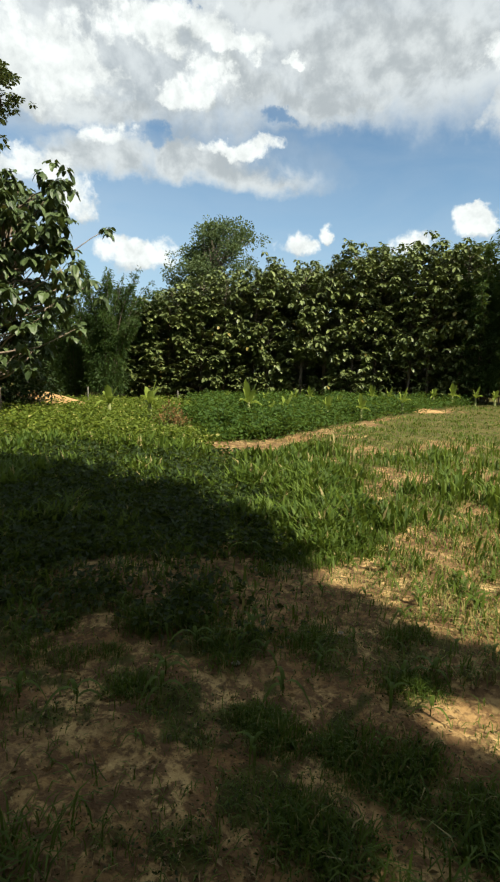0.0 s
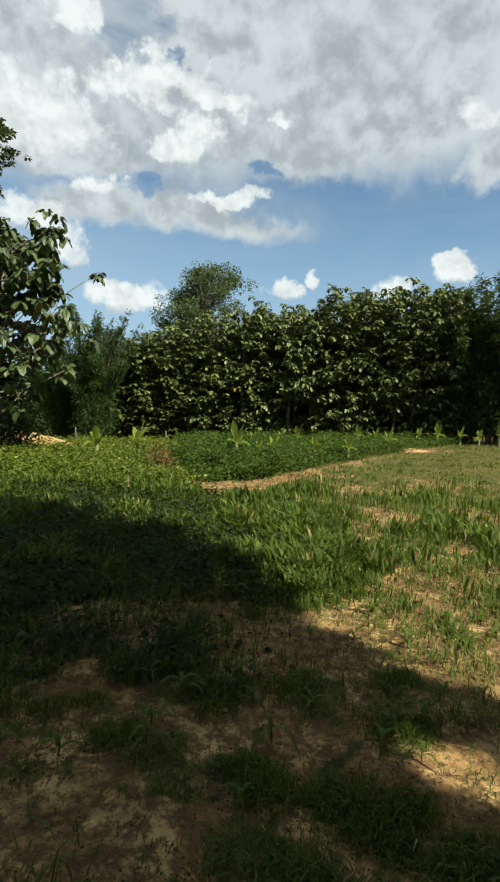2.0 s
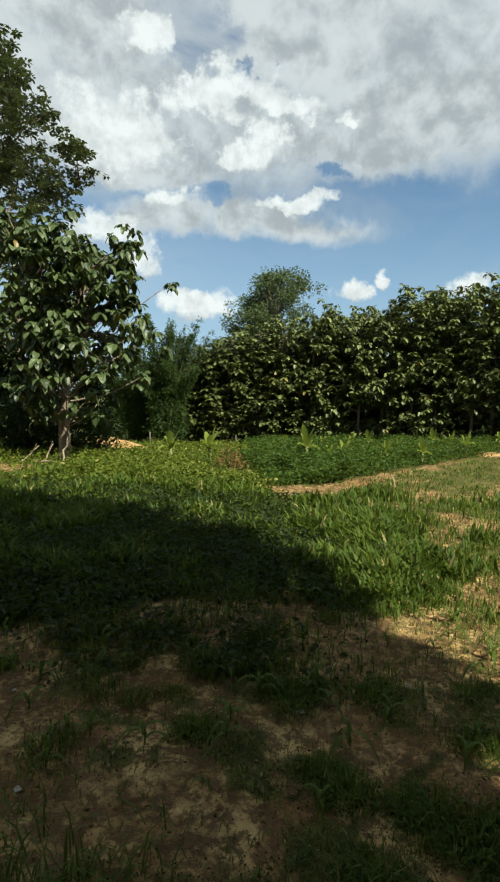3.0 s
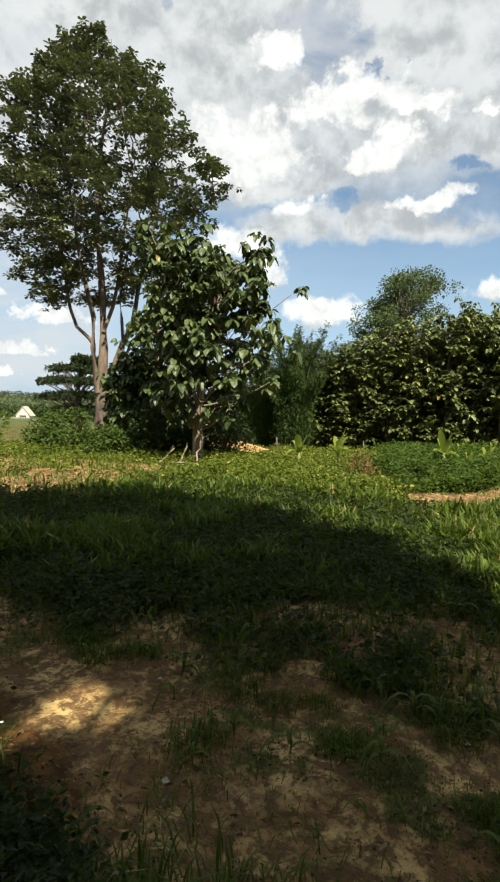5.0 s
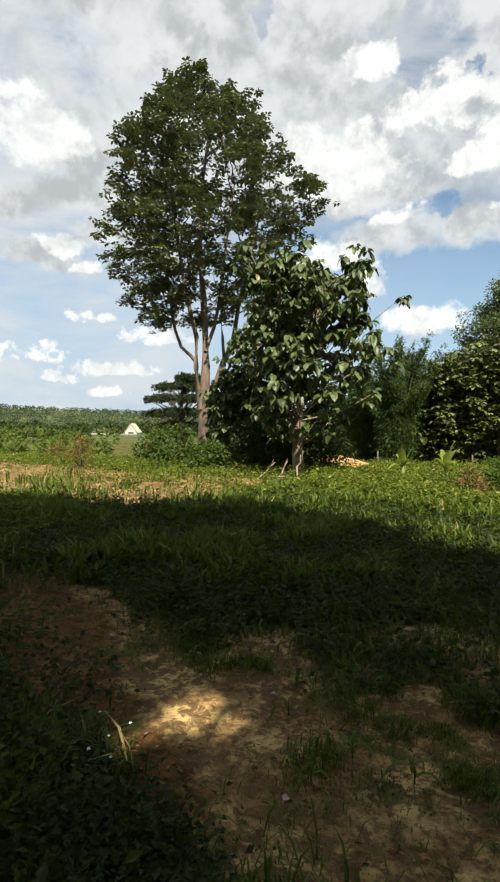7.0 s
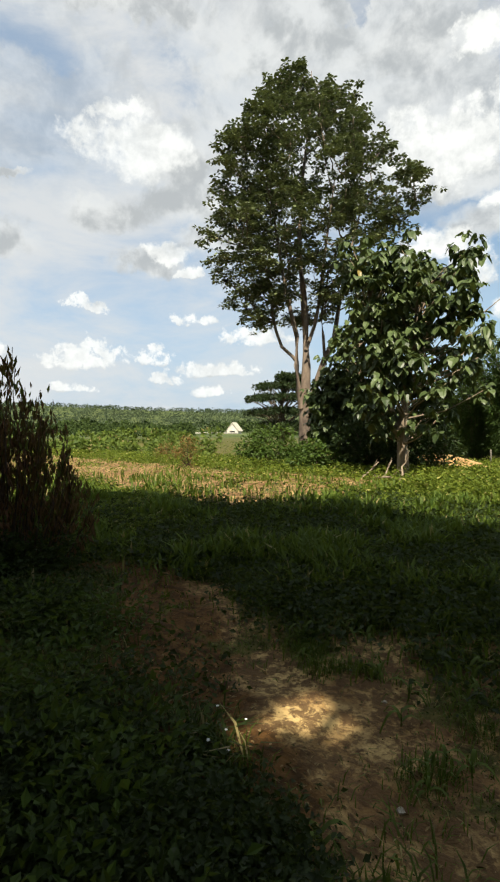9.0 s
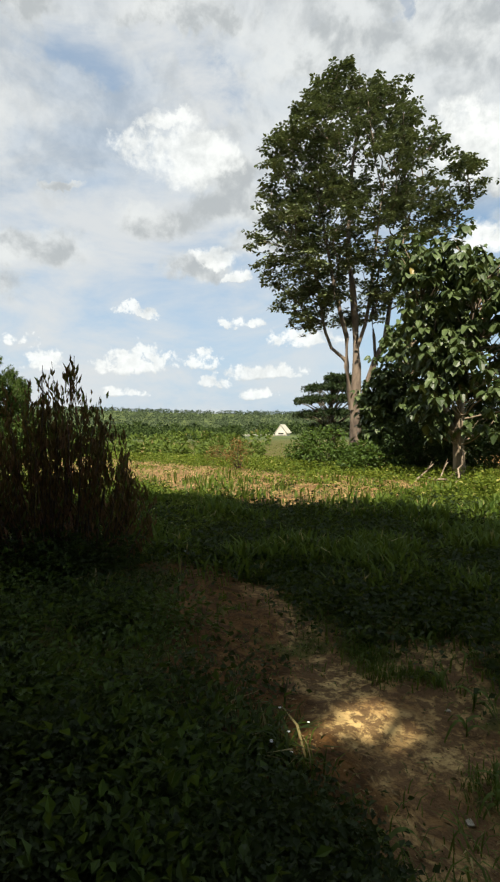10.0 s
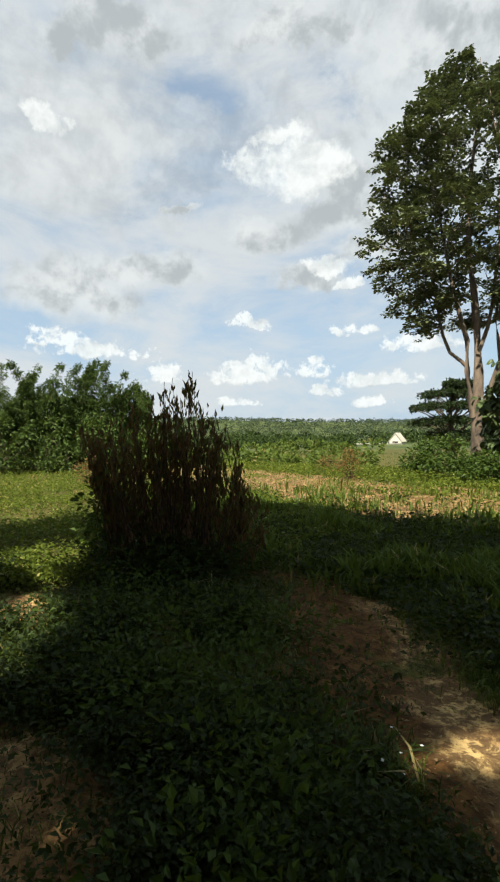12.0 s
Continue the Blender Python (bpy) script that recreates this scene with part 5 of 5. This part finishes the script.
# ---- banana plants ----
def banana(height):
    root = thing("banana_plant", (0, 0, 0), "young banana plant with yellow-green upright leaves", "banana plant", "banana plants in the crop")
    v, f = tubes([[((0, 0, -0.05), 0.06), ((0.01, 0, height * 0.3), 0.05), ((0, 0.01, height * 0.5), 0.03)]], 8)
    part("stem", mesh_of("stem", v, f, BANANA_STEM), root)
    for k in range(7):
        t = k * 2.4 + rng.uniform(-0.3, 0.3)
        up = (1.05, 1.0, 0.95, 0.88, 0.78, 0.66, 0.5)[k]
        L, W = height * rng.uniform(0.45, 0.68), height * rng.uniform(0.15, 0.22)
        h = np.array([math.cos(t), math.sin(t), 0.0])
        s = np.array([-math.sin(t), math.cos(t), 0.0])
        vs, fs = [], []
        m_ = 9
        for i in range(m_):
            u = i / (m_ - 1)
            reach = L * (1.1 - up * 0.8)
            mid = np.array([0, 0, height * 0.4]) + h * reach * u + np.array([0, 0, 1.0]) * L * (up * u - (1.15 - up) * 0.9 * u ** 2.2)
            w = W * 0.5 * max(0.06, math.sin(math.pi * min(1, 0.06 + u * 0.94)) ** 0.7) * rng.uniform(0.75, 1.1)
            vs += [mid + s * w + np.array([0, 0, w * 0.6]), mid, mid - s * w + np.array([0, 0, w * 0.6])]
            if i:
                a = 3 * i
                fs += [(a - 3, a - 2, a + 1, a), (a - 2, a - 1, a + 2, a + 1)]
        part("leaf", mesh_of("leaf", np.array(vs), [np.array(fs)], BANANA_LEAF), root)
    return root


# azimuth, distance, height of each plant
BANANAS = [(11.0, 13.3, 0.55), (15.2, 13.4, 0.45), (0.2, 13.3, 0.75), (-3.9, 13.7, 0.8), (-8.5, 15.0, 0.85), (-12.1, 15.2, 0.75), (-16.3, 18.4, 0.9), (-9.7, 18.2, 0.7), (-13.1, 23.0, 0.85), (-14.9, 23.4, 0.75),
           (-19.4, 24.0, 0.85), (-21.2, 24.0, 0.95), (-23.4, 24.5, 0.85), (-25.2, 24.6, 0.85), (-6.5, 22.0, 0.8), (-4.7, 20.5, 0.75), (2.5, 20.5, 0.7), (5.8, 13.5, 0.45), (-2.3, 15.3, 0.6), (-7.2, 16.5, 0.6), (-27.0, 25.0, 0.9), (-1.6, 19.0, 0.7)]
rng = np.random.default_rng(109)
kinds = [banana(1.05), banana(1.0), banana(1.1)]
for i, (a, d, h) in enumerate(BANANAS):
    p = place(a, d)
    mat = Matrix.LocRotScale(p, Euler((0, 0, i * 2.1)), None)
    if i < 3:
        kinds[i].matrix_basis = mat
    else:
        copy_thing(kinds[i % 3], mat).scale = (h, h, h)


# ---- the tree that shades the near ground, behind the camera ----
def shade_tree():
    """A broad tree over and behind the viewer; two gaps in its crown let the sun through to the track."""
    base = (2.6, -5.2, float(ground_z(2.6, -5.2)) - 0.05)
    trunk = [((0, 0, -0.2), 0.4), ((0.1, 0, 2.0), 0.34), ((-0.2, 0.4, 4.5), 0.26), ((-0.8, 1.4, 6.5), 0.16), ((-1.6, 2.8, 9.0), 0.03)]
    tips = crown_points([(5.8, 3.4, -2.2, 2.95), (6.4, 4.7, -2.2, 3.05), (7.2, 4.9, -2.2, 2.95), (8.2, 4.2, -2.2, 2.65), (9.2, 2.0, -2.2, 2.5)], 1450, 0.0)
    ray = np.array(sun_dir)

    def aside(points, spot):
        q = points + np.array(base) - np.array([spot[0], spot[1], 0.0])
        return np.linalg.norm(q - (q @ ray)[:, None] * ray, axis=1)
    for spot, free in (((0.65, 4.3), 0.85), ((0.2, 4.95), 0.75), ((-4.9, 0.5), 0.9), ((-4.15, 0.38), 0.98), ((-6.4, 0.95), 0.8)):
        tips = tips[aside(tips, spot) > free]
    v, f = cluster_leaves(tips, 40, 0.6, 0.36, 0.7)
    leaf = v.reshape(-1, 4, 3)
    sunny = (((-1.60, 2.06), 0.23), ((-1.72, 2.03), 0.23), ((-1.84, 1.98), 0.17), ((-1.78, 1.64), 0.17), ((0.82, 2.10), 0.19), ((0.97, 1.98), 0.20), ((0.42, 1.40), 0.13), ((-2.5, 0.12), 0.21), ((-2.2, 0.25), 0.18),
             ((-4.7, 0.4), 0.46), ((-4.1, 0.55), 0.33), ((-3.7, 0.28), 0.28), ((-6.5, 0.95), 0.6), ((0.65, 4.3), 0.5), ((0.2, 4.95), 0.4), ((1.2, 3.15), 0.4), ((1.6, 2.85), 0.45), ((0.85, 3.6), 0.4))
    for spot, free in sunny:
        leaf = leaf[aside(leaf.mean(axis=1), spot) > free]
    i = np.arange(len(leaf))[:, None] * 4
    crown = (leaf.reshape(-1, 3), [np.concatenate([i + [[0, 1, 2]], i + [[0, 2, 3]]])])
    limbs = [bent(toward(trunk, np.clip(q[2] - 2.0, 3.0, 8.5)), q, 0.05, 0.012, 4, -0.04) for q in tips[::4]]
    limbs = [w for w in limbs if all(aside(np.linspace(w[0][0], w[-1][0], 25), spot).min() > free * 0.75 for spot, free in sunny)]
    tree("shade_tree", base, "broad leafy tree standing over and behind the viewer", trunk, limbs, crown, DARK_LEAF, BARK)


rng = np.random.default_rng(110)
shade_tree()


def grove():
    """Unseen trees, added behind the viewer to block sky light and close the place."""
    trunk = [((0, 0, -0.2), 0.3), ((0.1, 0, 3.0), 0.24), ((-0.2, 0.1, 6.0), 0.14), ((0, 0.2, 9.5), 0.03)]
    tips = crown_points([(0.8, 2.2, 0, 0), (3.0, 3.2, 0, 0), (6.0, 3.4, 0, 0), (8.5, 2.4, 0, 0), (10.0, 0.8, 0, 0)], 260, 0.1)
    limbs = [bent(toward(trunk, np.clip(q[2] - 1.5, 0.8, 9.0)), q, 0.05, 0.012, 4) for q in tips[::4]]
    one = tree("sky_block_tree", place(180, 14.0), "unseen leafy tree added behind the viewer to block sky light", trunk, limbs, cluster_leaves(tips, 30, 0.9, 0.5, 0.6), DARK_LEAF, BARK, "grove behind the viewer")
    for i, a in enumerate((152, 166, 194, 208, 222, 236, 138, 125, 250, 262)):
        copy_thing(one, Matrix.LocRotScale(place(a, 14.0 + (i % 2) * 2.0), Euler((0, 0, i * 1.3)), None)).scale = (1.2, 1.2, 1.25)


rng = np.random.default_rng(111)
grove()


# ---- sand heap, far house, woods on the hills ----
def mound(at, rx, ry, h, name, label):
    n, k = 28, 9
    vs, fs = [(0, 0, h)], []
    for i in range(1, k):
        q = i / (k - 1)
        for j in range(n):
            t = 6.2832 * j / n
            w = 1 + 0.25 * float(vnoise(np.array(math.cos(t) * 2 + at[0]), np.array(math.sin(t) * 2), 3) - 0.5)
            z = h * (1 - q * q) ** 1.2 * (0.75 + 0.5 * float(vnoise(np.array(math.cos(t) * q * 3), np.array(math.sin(t) * q * 3 + at[1]), 8))) - 0.06 * q
            vs.append((math.cos(t) * rx * q * w, math.sin(t) * ry * q * w, z))
    tri = [(0, 1 + j, 1 + (j + 1) % n) for j in range(n)]
    for i in range(k - 2):
        for j in range(n):
            a, b = 1 + i * n + j, 1 + i * n + (j + 1) % n
            fs.append((a, a + n, b + n, b))
    return thing(name, at, label, "sand heap", "", mesh_of(name, np.array(vs), [np.array(tri), np.array(fs)], SAND))


mound(place(22.2, 18.5), 2.3, 0.7, 0.50, "sand_heap", "low heap of pale sand at the field edge")
mound(place(-18.4, 20.4), 2.0, 0.6, 0.14, "sand_heap", "low bank of orange sand by the bananas")


def box(x0, x1, y0, y1, z0, z1):
    v = np.array([(x, y, z) for x in (x0, x1) for y in (y0, y1) for z in (z0, z1)], float)
    f = np.array([(0, 1, 3, 2), (4, 6, 7, 5), (0, 4, 5, 1), (2, 3, 7, 6), (0, 2, 6, 4), (1, 5, 7, 3)])
    return v, f


def house():
    """Small white gabled hall with a steep pale roof."""
    p = place(43.5, 240.0)
    root = thing("white_hall", p, "small white hall with a steep pale gable roof", "house")
    root.rotation_euler, root.scale = (0, 0, radians(25)), (0.74, 0.74, 0.74)
    root.location.z -= 0.3
    v = np.array([(-3.6, -4, 0), (3.6, -4, 0), (3.6, -4, 2.6), (0, -4, 7.0), (-3.6, -4, 2.6), (-3.6, 4, 0), (3.6, 4, 0), (3.6, 4, 2.6), (0, 4, 7.0), (-3.6, 4, 2.6)], float)
    quad = np.array([(0, 5, 9, 4), (1, 2, 7, 6), (0, 1, 2, 4), (5, 9, 7, 6)])
    tri = np.array([(4, 2, 3), (9, 8, 7)])
    hall_wall = part("wall", mesh_of("wall", v, [tri, quad], WHITE, False), root)
    for sx in (-1, 1):
        r = np.array([(sx * 4.3, -4.6, 1.9), (sx * 4.3, 4.6, 1.9), (0, 4.6, 7.3), (0, -4.6, 7.3)], float)
        v = np.concatenate([r, r + [0, 0, 0.2]])
        f = np.array([(0, 1, 2, 3), (4, 7, 6, 5), (0, 4, 5, 1), (1, 5, 6, 2), (2, 6, 7, 3), (3, 7, 4, 0)])
        part("roof", mesh_of("roof", v, [f], ROOF, False), root)
    # solid dark panel on the wall; the doorway's shade is its colour
    v, f = box(-1.8, 1.8, -4.06, -3.9, 0, 2.3)
    part("doorway", mesh_of("doorway", v, [f], SHADE_OPENING, False), hall_wall, "dark panel on the wall, painted for the shade of a doorway")
    # long pale wall beside it
    q = place(45.6, 236.0)
    wall = thing("boundary_wall", q, "long low pale wall beside the white hall", "wall")
    wall.rotation_euler = (0, 0, radians(46))
    v, f = box(-10, 10, -0.2, 0.2, -0.5, 0.5)
    wall_mesh = part("wall_panel", mesh_of("wall_panel", v, [f], CONCRETE, False), wall)
    v, f = box(-10.1, 10.1, -0.28, 0.28, 0.5, 0.62)
    part("coping", mesh_of("coping", v, [f], WHITE, False), wall)


house()


def clump_wood(name, n, r0, r1, a0, a1, h0, h1, label, mat=FAR_WOOD, per=34, thin=0.40, mass=1.0):
    """Distant wood: crowns made of many small tilted leaf masses; heights in metres for each metre of distance."""
    r = np.exp(rng.uniform(np.log(r0), np.log(r1), n))
    a = np.radians(rng.uniform(a0, a1, n))
    x, y = -r * np.sin(a), r * np.cos(a)
    keep = (fbm(x, y, 8.0 / r0, 61) > thin) & ~((r < 245) & (np.abs(np.degrees(a) - 44.6) < 3.2) & (r > 60)) & ~((r < 62) & (np.abs(np.degrees(a) - 41.0) < 4.8))
    x, y, r = x[keep], y[keep], r[keep]
    h = rng.uniform(h0, h1, len(x)) * r
    c = np.stack([x, y, ground_z(x, y) + h * 0.5], axis=1)
    k = len(x) * per
    c, hh = np.repeat(c, per, axis=0), np.repeat(h, per)[:, None]
    d = unit(rng.normal(0, 1, (k, 3)) + [0, 0, 0.3])
    p = c + d * hh * [0.7, 0.7, 0.5] * rng.uniform(0.6, 1.0, (k, 1))
    L = (hh[:, 0] * rng.uniform(0.15, 0.35, k)) * mass
    v, f = leaves(p, unit(d + rng.normal(0, 0.6, (k, 3))), L, L * 0.8, rng.uniform(0, 6.283, k))
    return thing(name, (0, 0, 0), label, "woods", "", mesh_of(name, v, [f], mat, False), "stuff")


rng = np.random.default_rng(112)
clump_wood("hill_woods", 9000, 330, 1560, 28, 98, 0.002, 0.0075, "distant wooded hills, paled in leaf colour for haze", HILL_WOOD, 14, 0.38, 1.4)
clump_wood("valley_trees", 2200, 100, 330, 30, 98, 0.006, 0.022, "trees and scrub in the valley", FAR_WOOD, 34, 0.50)
clump_wood("field_scrub", 800, 26, 62, 40, 98, 0.006, 0.030, "green scrub beyond the field", SCRUB_LEAF, 90, 0.50)


rng = np.random.default_rng(113)
# ---- small things ----
def stick(a, b, r, name="dead_branch", label="pale dead branch lying under the teak tree"):
    """A fallen branch from a to b, with one side twig."""
    a, b = np.array(a, float), np.array(b, float)
    origin = (a + b) / 2
    line = bent(a - origin, b - origin, r, r * 0.5, 6, 0.0, 0.04)
    mid = line[3][0]
    twig = bent(mid, mid + (b - a) * 0.2 + np.array([0.1, -0.1, 0.16]), r * 0.5, r * 0.2, 4)
    v, f = tubes([line, twig], 6)
    return thing(name, tuple(origin), label, "branch", "fallen branches", mesh_of(name, v, f, DEAD_WOOD))


def spot(a, d, up=0.0):
    x, y, z = place(a, d)
    return np.array([x, y, z + 0.03 + up])


stick(spot(26.6, 13.2), spot(25.9, 13.5, 0.75), 0.03)
stick(spot(29.3, 13.0, 0.12), spot(26.6, 12.9, 0.08), 0.035)
stick(spot(30.6, 13.2), spot(28.8, 13.4, 0.45), 0.025)
stick(spot(28.4, 13.1), spot(27.4, 13.6, 0.5), 0.022)


def post(a, d, h):
    v, f = tubes([[((0, 0, -0.2), 0.035), ((0.01, 0, h * 0.5), 0.034), ((0, 0.01, h), 0.03)]], 8)
    return thing("fence_post", place(a, d), "thin pale weathered fence post at the field edge", "post", "fence posts", mesh_of("fence_post", v, f, POST))


for a, d, h in ((17.4, 23.0, 0.7), (8.0, 24.5, 0.5)):
    post(a, d, h)


def flower(at, h):
    root = thing("white_flower", at, "tiny white wild flower on a thin stalk", "flower", "white wild flowers")
    v, f = tubes([[((0, 0, 0), 0.0015), ((0.004, 0.002, h * 0.6), 0.0013), ((0.002, 0, h), 0.001)]], 4)
    part("stalk", mesh_of("stalk", v, f, SHADE_GRASS), root)
    t = np.arange(6) * 1.047
    d = unit(np.stack([np.cos(t), np.sin(t), np.full(6, 0.35)], axis=1))
    v, f = leaves(np.tile([0.002, 0, h], (6, 1)), d, np.full(6, 0.008), np.full(6, 0.006), np.zeros(6))
    part("blossom", mesh_of("blossom", v, [f], FLOWER), root)


for _ in range(6):
    x, y = -1.78 + rng.normal(0, 0.10), 1.38 + rng.normal(0, 0.12)
    flower((x, y, float(ground_z(x, y))), rng.uniform(0.10, 0.22))


def dry_shrub(a, d, h, r):
    root = thing("dry_shrub", place(a, d), "small reddish dry shrub on the field", "shrub", "dry shrubs")
    tips = crown_points([(0.05, r * 0.5, 0, 0), (h * 0.5, r, 0, 0), (h, r * 0.45, 0, 0)], 42, 0.1)
    for q in tips[::3]:
        v, f = tubes([bent((0, 0, -0.05), q, 0.012, 0.004, 4)], 4)
        part("twig", mesh_of("twig", v, f, DARK_STALK), root)
    v, f = cluster_leaves(tips, 14, 0.16, 0.09, 0.4, 0.2)
    part("foliage", mesh_of("foliage", v, f, RUST_LEAF, False), root)


dry_shrub(49.2, 16.5, 1.05, 0.42)
dry_shrub(77.0, 15.5, 1.0, 0.5)
dry_shrub(8.3, 11.2, 0.55, 0.35)
dry_shrub(51.5, 19.0, 0.7, 0.4)


def stone(x, y, size):
    v = rng.normal(0, 1, (14, 3))
    bm = bmesh.new()
    for q in unit(v) * size * [1.2, 1.0, 0.6]:
        bm.verts.new(q)
    bmesh.ops.convex_hull(bm, input=bm.verts)
    me = bpy.data.meshes.new("stone")
    bm.to_mesh(me)
    bm.free()
    me.materials.append(STONE)
    thing("stone", (x, y, float(ground_z(x, y)) + size * 0.2), "small pale stone on the bare soil", "stone", "field stones", me)


for x, y, size in ((-0.03, 2.43, 0.022), (-1.1, 1.75, 0.018), (0.55, 2.75, 0.016), (-2.0, 1.35, 0.02), (-2.3, 0.5, 0.025), (0.3, 1.35, 0.015), (-1.5, 2.4, 0.014)):
    stone(x, y, size)
